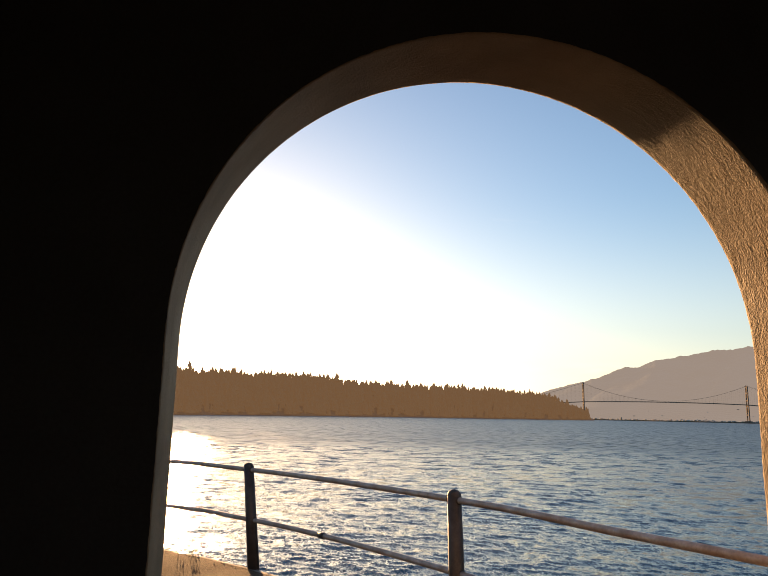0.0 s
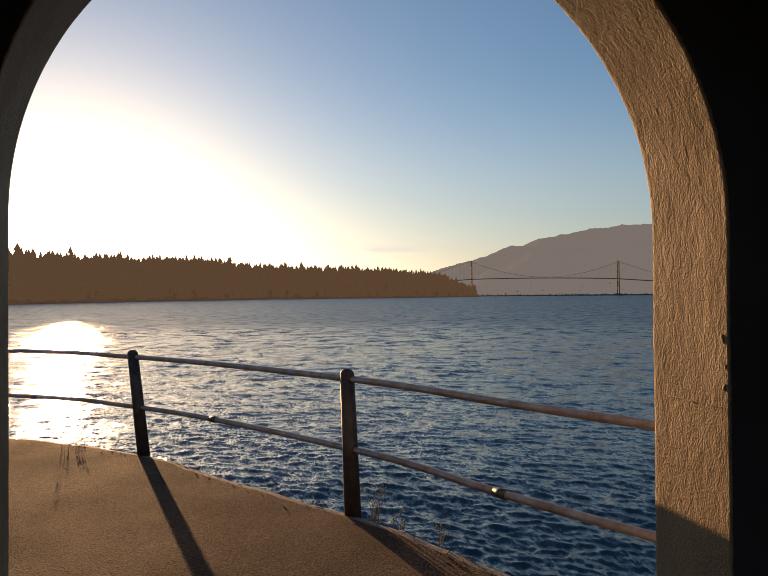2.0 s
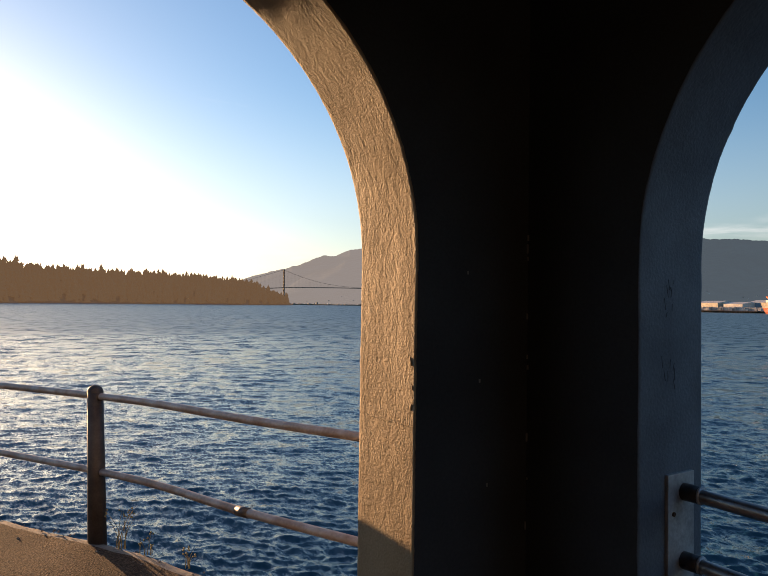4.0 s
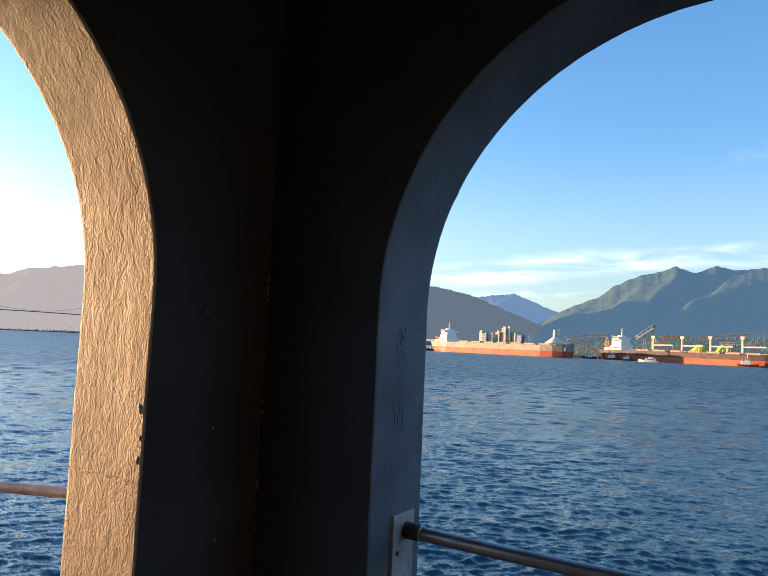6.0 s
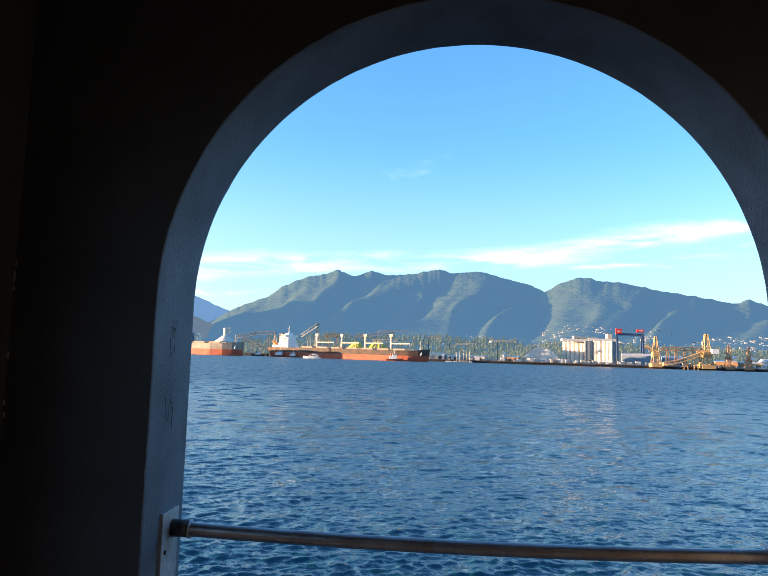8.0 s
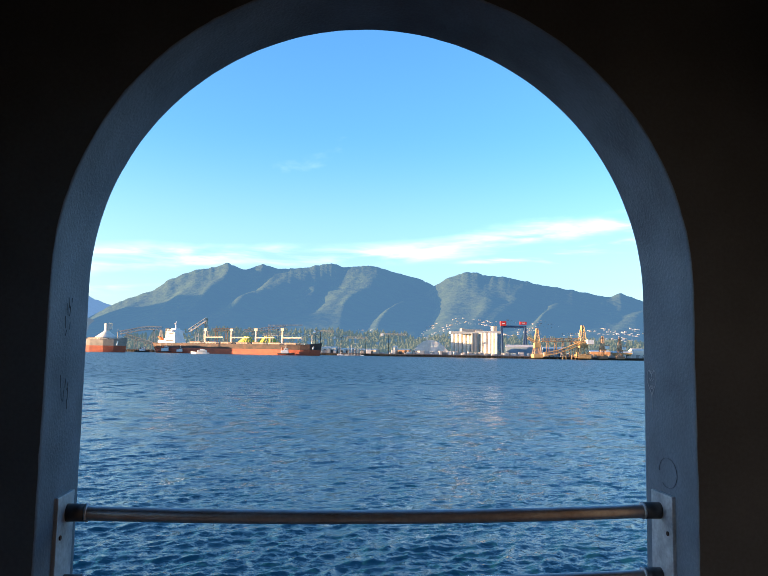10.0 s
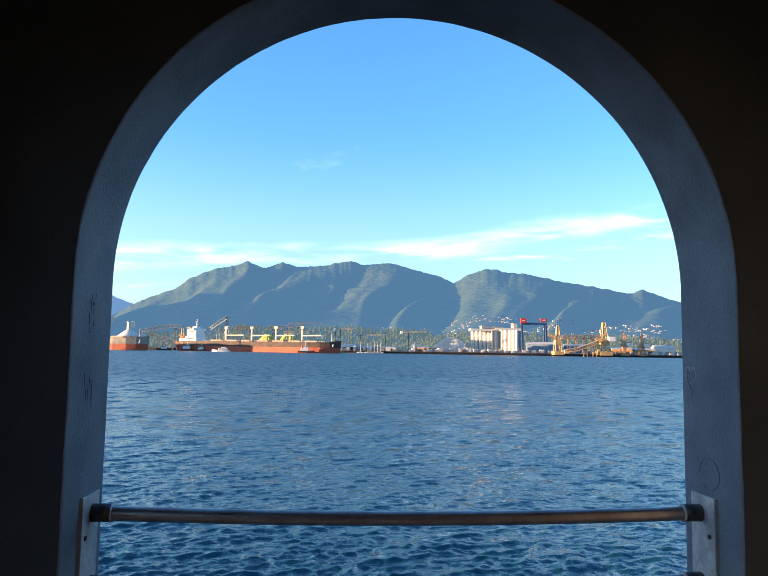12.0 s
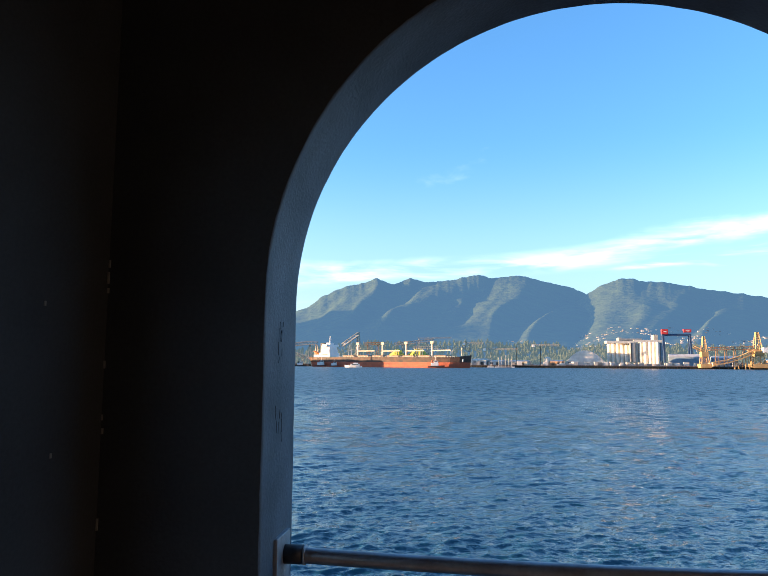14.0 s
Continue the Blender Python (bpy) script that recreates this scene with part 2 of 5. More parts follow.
c2 = (-1.04 + 1.022) / 2
wall = arch_wall("wall_north", pose(c2, Y2i, 0), 1.031, 1.79, 2.805, X1o - c2, XE + 0.32 - c2, TOP, Y2o - Y2i, 1, M["shaded_plaster"])
tagged(wall, "thick lighthouse wall with a round arch over the water, shade put into its blue-grey stucco", "wall", kind="structure")
c1 = (-0.458 + 1.577) / 2
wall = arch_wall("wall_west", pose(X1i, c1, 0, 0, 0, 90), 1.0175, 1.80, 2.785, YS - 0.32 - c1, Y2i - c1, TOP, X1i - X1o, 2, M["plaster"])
tagged(wall, "thick lighthouse wall with a sunlit rough-stuccoed round arch onto the path, sun warmth put into its colour", "wall", kind="structure")
# unseen south and east walls, added to close the passage and keep it dark
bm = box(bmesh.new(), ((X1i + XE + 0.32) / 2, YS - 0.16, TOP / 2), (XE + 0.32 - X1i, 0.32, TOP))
tagged(part("wall_south", bm, M["inner"]), "plain unseen wall added to close the lighthouse base, shade put into its dark colour", "wall", kind="structure")
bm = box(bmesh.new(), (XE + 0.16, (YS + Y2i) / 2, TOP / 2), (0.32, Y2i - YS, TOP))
tagged(part("wall_east", bm, M["inner"]), "plain unseen wall added to close the lighthouse base, shade put into its dark colour", "wall", kind="structure")
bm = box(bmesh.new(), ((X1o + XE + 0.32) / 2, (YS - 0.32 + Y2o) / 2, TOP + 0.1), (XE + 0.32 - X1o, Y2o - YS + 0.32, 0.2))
tagged(part("ceiling", bm, M["inner"]), "ceiling over the arches, interior shade put into its dark colour", "ceiling", kind="structure")
bm = box(bmesh.new(), ((X1o + XE + 0.32) / 2, (YS - 0.32 + Y2o) / 2, -2.15), (XE + 0.32 - X1o, Y2o - YS + 0.32, 4.3))
tagged(part("floor", bm, M["floor"]), "worn concrete floor of the lighthouse passage", "floor", kind="structure")

# ---------------------------------------------------------------- seawall path
EDGE = [(-40, -60), (-22, -22), (-12.5, -6.5), (-9.6, -2.6), (-8.5, -1.2), (-7.3, -0.06), (-6.2, 0.52), (-5.35, 1.0), (-4.7, 1.36), (-4.1, 1.62), (-3.4, 1.87), (-2.6, 2.13), (-1.86, 2.38)]


def smooth_line(pts, step):
    out = []
    for i in range(len(pts) - 1):
        p0, p1, p2, p3 = (Vector((*pts[min(max(k, 0), len(pts) - 1)], 0)) for k in (i - 1, i, i + 1, i + 2))
        n = max(2, int((p2 - p1).length / step))
        for j in range(n):
            t = j / n
            out.append(0.5 * (2 * p1 + (p2 - p0) * t + (2 * p0 - 5 * p1 + 4 * p2 - p3) * t * t + (3 * p1 - p0 - 3 * p2 + p3) * t ** 3))
    out.append(Vector((*pts[-1], 0)))
    return out


line = smooth_line(EDGE, 0.12)
verts, faces, mats = [], [], []
cols = [0.0, 0.05, 0.13, 0.3, 0.6, 1.0, 1.6, 2.4, 3.6, 5.5, 9.0, 16.0, 40.0]
for i, p in enumerate(line):
    a = line[max(i - 1, 0)]
    b = line[min(i + 1, len(line) - 1)]
    t = (b - a).normalized()
    inn = Vector((t.y, -t.x, 0))
    crumble = 0.03 * noise.noise(p * 2.3) + 0.02 * noise.noise(p * 7.0)
    q = p - inn * crumble
    verts.append((q.x, q.y, -4.6))
    verts.append((q.x, q.y, -0.05 + 0.015 * noise.noise(p * 9)))
    for c in cols[1:]:
        w = q + inn * c
        x = min(w.x, X1o - 0.002) if w.y > YS - 0.3 else w.x
        verts.append((x, w.y, 0.006 * noise.noise(w * 1.7) + 0.003 * noise.noise(w * 8.0) - (0.012 if c == 0.05 else 0)))
k = len(cols) + 1
for i in range(len(line) - 1):
    for j in range(k - 1):
        a = i * k + j
        faces.append((a, a + k, a + k + 1, a + 1))
        mats.append(1 if j < 3 else 0)
path = mesh_object("pavement", verts, faces, (M["walk"], M["coping"]), smooth=True)
path.data.polygons.foreach_set("material_index", mats)
tagged(path, "sunlit gritty asphalt seawall path with a crumbling stone edge", "path", kind="structure")

bm = box(bmesh.new(), (9.0, -20.0, -2.06), (21.7, 37.3, 4.0))
tagged(part("ground_apron", bm, M["walk"]), "plain asphalt apron on the land side of the lighthouse", "path", kind="structure")

# ---------------------------------------------------------------- railings
POSTS = [(-16.2, -12.0, 0, 55), (-9.35, -2.35, 0, 50), (-7.27, -0.12, 0.1, 38), (-4.69, 1.31, 0.035, 24)]


def rail_post(x, y, lean, yaw):
    """Iron post with a domed head, two collars and a foot."""
    m = pose(x, y, 0)
    ob = empty("railing_post", m, "dark iron railing post with a domed top on the seawall", "post", "railing posts")
    ax = Matrix.Shear("XY", 4, (0, -lean))
    bm = tube(bmesh.new(), (0, 0, -0.08), (0, 0, 1.02), 0.063, 20, 0.052, caps=True)
    r = bmesh.ops.create_uvsphere(bm, u_segments=20, v_segments=10, radius=0.0525)
    bmesh.ops.transform(bm, matrix=Matrix.Translation((0, 0, 1.015)) @ Matrix.Diagonal((1, 1, 0.85, 1)), verts=r["verts"])
    bmesh.ops.transform(bm, matrix=ax, verts=bm.verts)
    part("shaft", bm, M["post"], ob, smooth=True)
    for z in (0.985, 0.475):
        d = Vector((math.cos(radians(yaw)), math.sin(radians(yaw)), 0)) * 0.062
        c = Vector((0, -lean * z, z))
        bm = tube(bmesh.new(), c - d, c + d, 0.029, 14)
        part("collar", bm, M["post"], ob, "dark iron socket round the rail", smooth=True)
    return ob


for x, y, lean, yaw in POSTS:
    rail_post(x, y, lean, yaw)

for z, nm in ((0.985, "top_rail"), (0.475, "lower_rail")):
    pts = [(-16.2, -12.0), (-9.35, -2.35), (-7.27, -0.12 - 0.1 * z), (-4.69, 1.31 - 0.035 * z), (-3.3, 1.76), (-2.48, 2.06), (-1.85, 2.29)]
    ln = smooth_line(pts, 0.35)
    bm = bmesh.new()
    ring = []
    for i, p in enumerate(ln):
        t = (ln[min(i + 1, len(ln) - 1)] - ln[max(i - 1, 0)]).normalized()
        s = Vector((t.y, -t.x, 0))
        ring.append([bm.verts.new(p + Vector((0, 0, z)) + 0.024 * (math.cos(a * math.tau / 12) * s + math.sin(a * math.tau / 12) * Vector((0, 0, 1)))) for a in range(12)])
    for a, b in zip(ring, ring[1:]):
        for i in range(12):
            bm.faces.new((a[i], b[i], b[(i + 1) % 12], a[(i + 1) % 12]))
    ob = tagged(part("railing_pipe", bm, M["pipe"], smooth=True), "galvanised steel pipe of the seawall railing, " + ("upper" if z > 0.8 else "lower, with a joint sleeve"), "railing", "railing pipes")
    for i in (range(len(ln) // 2 - 3, len(ln), 9) if z < 0.8 else ()):
        if i + 1 < len(ln):
            d = (ln[i + 1] - ln[i]).normalized() * 0.045
            c = ln[i] + Vector((0, 0, z))
            part("joint_sleeve", tube(bmesh.new(), c - d, c + d, 0.029, 14), M["sleeve"], ob, smooth=True)


def arch_rail():
    """Two pipes across the arch over the water, in sockets on upright plates screwed to the jambs."""
    ob = empty("arch_railing", pose(0, 0, 0), "steel pipe railing across the arch, in sockets on grey wall plates", "railing")
    y = 2.335
    xl, xr = -1.037, 1.019
    for z, nm in ((1.026, "top_rail"), (0.80, "lower_rail")):
        bm = bmesh.new()
        for k in range(10):
            u0, u1 = k / 5 - 1, (k + 1) / 5 - 1
            tube(bm, (-0.009 + 1.018 * u0, y, z - 0.019 * (1 - u0 * u0)), (-0.009 + 1.018 * u1, y, z - 0.019 * (1 - u1 * u1)), 0.0235, 20, caps=False)
        bmesh.ops.remove_doubles(bm, verts=bm.verts, dist=0.003)
        part(nm, bm, M["arch_pipe"], ob, "brown-stained steel pipe, slightly sagging", smooth=True)
        for sx, x in ((1, xl), (-1, xr)):
            sk = part("socket", tube(bmesh.new(), (x, y, z), (x + sx * 0.07, y, z), 0.029, 18), M["sleeve"], ob, "dark steel socket", smooth=True)
            part("weld_bead", tube(bmesh.new(), (x + sx * 0.068, y, z), (x + sx * 0.074, y, z), 0.0305, 18), M["plate"], sk, smooth=True)
    for sx, x in ((1, xl), (-1, xr)):
        pl = part("wall_plate", box(bmesh.new(), (x + sx * 0.001, y - 0.015, 0.68), (0.016, 0.15, 0.82), bevel=0.003), M["plate"], ob, "chipped grey-painted flat plate")
        for z, dy in ((0.96, -0.06), (0.62, 0.04)):
            part("screw", tube(bmesh.new(), (x + sx * 0.007, y + dy, z), (x + sx * 0.013, y + dy, z), 0.008, 8), M["rust"], pl)
    return ob


arch_rail()

# ---------------------------------------------------------------- water
wm = bpy.data.materials.new("harbour_water")
wm.use_nodes = True
n, l = wm.node_tree.nodes, wm.node_tree.links
b = n["Principled BSDF"]
b.inputs["Base Color"].default_value = (0.006, 0.037, 0.057, 1)
b.inputs["Roughness"].default_value, b.inputs["IOR"].default_value = 0.23, 1.333
tc = n.new("ShaderNodeTexCoord")
tilt = None
for sc, k, st, rot, dt in ((0.32, 0.66, (1.4, 1.1, 1.0), 30, 9.0), (1.3, 0.66, (1.0, 1.6, 1.0), 16, 7.0), (5.0, 0.66, (1.0, 2.0, 1.0), 14, 5.0), (16.0, 0.5, (1.0, 1.8, 1.0), -8, 3.0)):
    mp = n.new("ShaderNodeMapping")
    mp.inputs["Scale"].default_value, mp.inputs["Rotation"].default_value = st, (0, 0, radians(rot))
    nz = n.new("ShaderNodeTexNoise")
    nz.inputs["Scale"].default_value, nz.inputs["Detail"].default_value, nz.inputs["Roughness"].default_value = sc, dt, 0.72 if dt > 5 else 0.6
    su = n.new("ShaderNodeVectorMath")
    su.operation = "SUBTRACT"
    su.inputs[1].default_value = (0.5, 0.5, 0.5)
    mu = n.new("ShaderNodeVectorMath")
    mu.operation = "MULTIPLY"
    mu.inputs[1].default_value = (k, k * 1.25, 0.0)
    l.new(tc.outputs["Object"], mp.inputs["Vector"])
    l.new(mp.outputs[0], nz.inputs["Vector"])
    l.new(nz.outputs["Color"], su.inputs[0])
    l.new(su.outputs[0], mu.inputs[0])
    if tilt is None:
        away = n.new("ShaderNodeVectorMath")
        away.operation = "LENGTH"
        l.new(tc.outputs["Object"], away.inputs[0])
        chop = n.new("ShaderNodeMapRange")
        chop.inputs[1].default_value, chop.inputs[2].default_value, chop.inputs[3].default_value, chop.inputs[4].default_value = 15.0, 110.0, 0.3, 3.7
        l.new(away.outputs["Value"], chop.inputs[0])
        tilt = n.new("ShaderNodeVectorMath")
        tilt.operation = "SCALE"
        l.new(mu.outputs[0], tilt.inputs[0])
        l.new(chop.outputs[0], tilt.inputs["Scale"])
    else:
        ad = n.new("ShaderNodeVectorMath")
        ad.operation = "ADD"
        l.new(tilt.outputs[0], ad.inputs[0])
        l.new(mu.outputs[0], ad.inputs[1])
        tilt = ad
# glassier in the lee of the wall, ruffled by small wind ripples further out
out_ = n.new("ShaderNodeVectorMath")
out_.operation = "LENGTH"
l.new(tc.outputs["Object"], out_.inputs[0])
ruf = n.new("ShaderNodeMapRange")
ruf.inputs[1].default_value, ruf.inputs[2].default_value, ruf.inputs[3].default_value, ruf.inputs[4].default_value = 15.0, 150.0, 0.04, 0.33
l.new(out_.outputs["Value"], ruf.inputs[0])
l.new(ruf.outputs[0], b.inputs["Roughness"])
geo = n.new("ShaderNodeNewGeometry")
ad = n.new("ShaderNodeVectorMath")
ad.operation = "ADD"
l.new(tilt.outputs[0], ad.inputs[0])
l.new(geo.outputs["Normal"], ad.inputs[1])
nm_ = n.new("ShaderNodeVectorMath")
nm_.operation = "NORMALIZE"
l.new(ad.outputs[0], nm_.inputs[0])
l.new(nm_.outputs[0], b.inputs["Normal"])

rad = [0.8]
while rad[-1] < 420:
    rad.append(rad[-1] * (1.03 if rad[-1] < 9 else (1.0045 if rad[-1] < 60 else 1.0075)))
while rad[-1] < 4950:
    rad.append(rad[-1] * 1.08)
azs = list(np.arange(-40, 112, 0.24)) + list(np.arange(112, 320, 4.0))
R_, A_ = np.meshgrid(np.array(rad), np.radians(np.array(azs)), indexing="ij")
X, Y = -np.sin(A_) * R_, np.cos(A_) * R_
Z, DX, DY = np.zeros_like(X), np.zeros_like(X), np.zeros_like(X)
gust = 1.0 + 0.3 * np.sin(X * 0.11 + 1.3 * np.sin(Y * 0.07)) * np.sin(Y * 0.16 + 0.9 * np.sin(X * 0.05))
rs = np.random.RandomState(5)
for wl_, amp, count in ((3.0, 0.008, 8), (1.6, 0.0042, 12), (0.85, 0.004, 20), (0.5, 0.004, 30), (0.32, 0.0034, 34)):
    for _ in range(count):
        th = radians(125) + rs.normal(0, 0.6)
        lam = wl_ * rs.uniform(0.7, 1.4)
        fade = np.clip(1.2 - R_ * 0.010 / lam, 0, 1)
        ph = (X * math.cos(th) + Y * math.sin(th)) * math.tau / lam + rs.uniform(0, 6.28)
        Z += amp * fade * gust * np.sin(ph)
        DX += amp * fade * gust * math.cos(th) * np.cos(ph)
        DY += amp * fade * gust * math.sin(th) * np.cos(ph)
verts = np.stack([X + 0.9 * DX, Y + 0.9 * DY, Z + SEA], -1).reshape(-1, 3).tolist()
na_ = len(azs)
faces = []
for i in range(len(rad) - 1):
    for j in range(na_):
        j2 = (j + 1) % na_
        faces.append((i * na_ + j, i * na_ + j2, (i + 1) * na_ + j2, (i + 1) * na_ + j))
sea = mesh_object("water", verts, [f[::-1] for f in faces], wm, smooth=True)
tagged(sea, "choppy blue harbour water reaching to the far shores", "water", kind="structure")

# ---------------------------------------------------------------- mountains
# aerial haze is put into the emission, bluish northwards and warm towards the sun
M["mountain"] = material("forested_slope_haze_glow", (0.057, 0.079, 0.028), 0.95, vary=0.35, scale=0.012, bump=12.0, bump_scale=0.022, color2=(0.048, 0.064, 0.03), spec=0.0, emit=((0.215, 0.37, 0.58), 0.098))
M["hazy_mountain"] = material("far_slope_haze_glow", (0.08, 0.11, 0.13), 0.95, vary=0.3, scale=0.006, bump=5.0, bump_scale=0.05, spec=0.0, emit=((0.28, 0.42, 0.62), 0.14))
M["near_hill"] = material("far_hill_haze_glow", (0.06, 0.075, 0.06), 0.95, vary=0.3, scale=0.006, bump=9.0, bump_scale=0.03, spec=0.0, emit=((0.30, 0.36, 0.42), 0.105))
M["west_mountain"] = material("far_slope_warm_haze_glow", (0.09, 0.10, 0.10), 0.95, vary=0.3, scale=0.006, bump=5.0, bump_scale=0.05, spec=0.0, emit=((0.46, 0.385, 0.33), 0.26))


def mountain(name, ridge, dist, front, mat, seed, label, spur=0.3):
    """A ridge through its summits and saddles, dist metres off, with spurs and gullies down to the shore at front."""
    ridge = sorted(ridge)
    a0, a1 = ridge[0][0], ridge[-1][0]
    na, nr = int((a1 - a0) / 0.12), 56
    ks = [r[0] for r in ridge]
    verts, faces = [], []
    for i in range(na + 1):
        az = a0 + (a1 - a0) * i / na
        es = [r[1] for r in ridge]
        el = float(np.interp(az, ks, es)) + 0.12 + 0.10 * noise.noise(Vector((az * 1.7, seed, 0))) + 0.05 * noise.noise(Vector((az * 5.0, seed, 3)))
        low = float(np.mean(np.interp(np.linspace(az - 2.2, az + 2.2, 15), ks, es)))
        H1, H0 = rise(max(el, 0.05), dist) - SEA, rise(max(low, 0.05), dist) - SEA
        for j in range(nr + 1):
            s = j / nr * 1.15
            H = H0 + (H1 - H0) * min(s, 1.0) ** 5
            r = front + (dist - front) * s
            mid = math.sin(min(s, 1.0) * math.pi)
            w0 = polar(az, r) / 1000
            w0 += 0.16 * Vector((noise.noise(w0 * 2.0 + Vector((seed, 0, 0))), noise.noise(w0 * 2.0 + Vector((0, seed, 5))), 0))
            warp = noise.noise(Vector((az * 0.16, s * 1.3, seed))) + 0.4 * noise.noise(Vector((az * 0.5, s * 2.6, seed + 9)))
            u = (az + 7.0 * s) * 0.15 + 0.55 * warp + seed * 0.31
            v = (az + 5.0 * s) * 0.47 + 0.9 * warp + seed * 0.7
            tri, trv = 1 - abs(2 * (u % 1.0) - 1), 1 - abs(2 * (v % 1.0) - 1)
            rid = 0.74 * tri * tri * (3 - 2 * tri) + 0.26 * trv * trv * (3 - 2 * trv) * (0.6 + noise.noise(Vector((az * 0.4, s * 2.0, seed + 5))))
            rid += 0.12 * noise.noise(Vector((w0.x * 6 + w0.y * 2, w0.y * 4.0, seed + 3))) + 0.06 * noise.noise(Vector((w0.x * 17, w0.y * 11.0, seed + 3)))
            if s <= 1:
                h = H * (s ** 1.15) * (1 - spur * mid * (1.0 - rid) * 0.8)
            else:
                h = H * (1 - (s - 1) * 1.5)
            p = polar(az, r, SEA - 1 + h)
            verts.append(p)
    for i in range(na):
        for j in range(nr):
            a = i * (nr + 1) + j
            faces.append((a, a + nr + 1, a + nr + 2, a + 1))
    ob = mesh_object(name, verts, faces, mat, smooth=True)
    return tagged(ob, label, "mountain", kind="structure")


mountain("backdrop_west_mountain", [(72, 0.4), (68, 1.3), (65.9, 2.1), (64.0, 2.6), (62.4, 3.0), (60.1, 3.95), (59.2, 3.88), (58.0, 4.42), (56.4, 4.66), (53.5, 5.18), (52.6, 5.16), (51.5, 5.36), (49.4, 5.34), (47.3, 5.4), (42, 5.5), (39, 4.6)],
         3900, 2550, M["west_mountain"], 3, "backlit mountain sloping down behind the suspension bridge, warm haze put in as glow")
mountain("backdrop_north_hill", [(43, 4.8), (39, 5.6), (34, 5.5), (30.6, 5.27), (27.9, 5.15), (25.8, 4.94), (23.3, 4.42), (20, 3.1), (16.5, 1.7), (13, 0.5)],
         3800, 2300, M["near_hill"], 4, "shaded hill with a scattering of houses, blue-grey haze put in as glow")
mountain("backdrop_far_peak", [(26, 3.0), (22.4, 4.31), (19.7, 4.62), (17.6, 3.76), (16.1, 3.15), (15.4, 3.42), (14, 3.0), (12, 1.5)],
         4700, 3600, M["hazy_mountain"], 8, "distant mountain peak behind nearer slopes, blue haze put in as glow")
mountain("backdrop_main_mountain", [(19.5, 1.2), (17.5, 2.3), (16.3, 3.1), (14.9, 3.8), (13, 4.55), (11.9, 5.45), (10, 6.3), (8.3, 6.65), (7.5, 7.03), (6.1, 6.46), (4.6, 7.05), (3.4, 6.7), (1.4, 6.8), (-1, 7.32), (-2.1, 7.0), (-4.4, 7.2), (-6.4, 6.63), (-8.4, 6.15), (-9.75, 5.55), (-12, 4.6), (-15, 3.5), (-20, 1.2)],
         4300, 1900, M["mountain"], 1, "green forested mountain with twin summits and sunlit spurs, blue haze put in as glow", 0.27)
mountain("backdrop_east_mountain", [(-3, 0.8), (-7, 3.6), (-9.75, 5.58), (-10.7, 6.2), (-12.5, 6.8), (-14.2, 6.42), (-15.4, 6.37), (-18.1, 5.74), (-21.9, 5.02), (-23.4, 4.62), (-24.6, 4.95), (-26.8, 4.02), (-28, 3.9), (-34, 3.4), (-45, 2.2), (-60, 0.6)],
         4000, 1750, M["mountain"], 6, "rounded forested mountain above a hillside town, blue haze put in as glow", 0.22)

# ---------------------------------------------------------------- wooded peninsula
# trees and shore emit a faint brown glow that stands in for backlit haze
M["woods"] = material("conifers_haze_glow", (0.10, 0.085, 0.05), 0.9, vary=0.3, scale=0.05, bump_scale=0.4, spec=0.05, emit=((0.5, 0.28, 0.14), 0.12))
M["shore"] = material("rocky_shore_haze_glow", (0.12, 0.10, 0.08), 0.9, vary=0.4, scale=0.05, bump=0.5, bump_scale=0.3, spec=0.2, emit=((0.5, 0.28, 0.14), 0.09))
SHORE_AZ = [62.6, 63.8, 66, 70, 74, 78, 83, 88, 94, 101, 112, 125]
SHORE_D = [1840, 1800, 1700, 1580, 1470, 1340, 1180, 1020, 840, 680, 520, 420]
TOP_EL = [0.3, 0.9, 1.85, 2.3, 2.42, 2.52, 2.85, 3.25, 3.35, 3.5, 3.7, 3.8]
verts, faces = [], []
rows_ = [0, 8, 20, 60, 110, 220, 300]
for i in range(260):
    az = 62.6 + 62.4 * i / 259
    d0, te = float(np.interp(az, SHORE_AZ, SHORE_D)), float(np.interp(az, SHORE_AZ, TOP_EL))
    ridge = max(3.0, rise(te, d0 + 110) - SEA - 24)
    for k, dd in enumerate(rows_):
        hh = (-1.5, 1.5, 4.0, 0.55 * ridge, ridge, ridge, 0)[k]
        verts.append(polar(az, d0 + dd + 6 * noise.noise(Vector((az, k, 0))), SEA + hh))
for i in range(259):
    for k in range(len(rows_) - 1):
        a = i * len(rows_) + k
        faces.append((a, a + len(rows_), a + len(rows_) + 1, a + 1))
tagged(mesh_object("ground_peninsula", verts, faces, M["shore"], smooth=True), "dark wooded headland with a rocky shoreline, brown haze put in as glow", "headland", kind="structure")


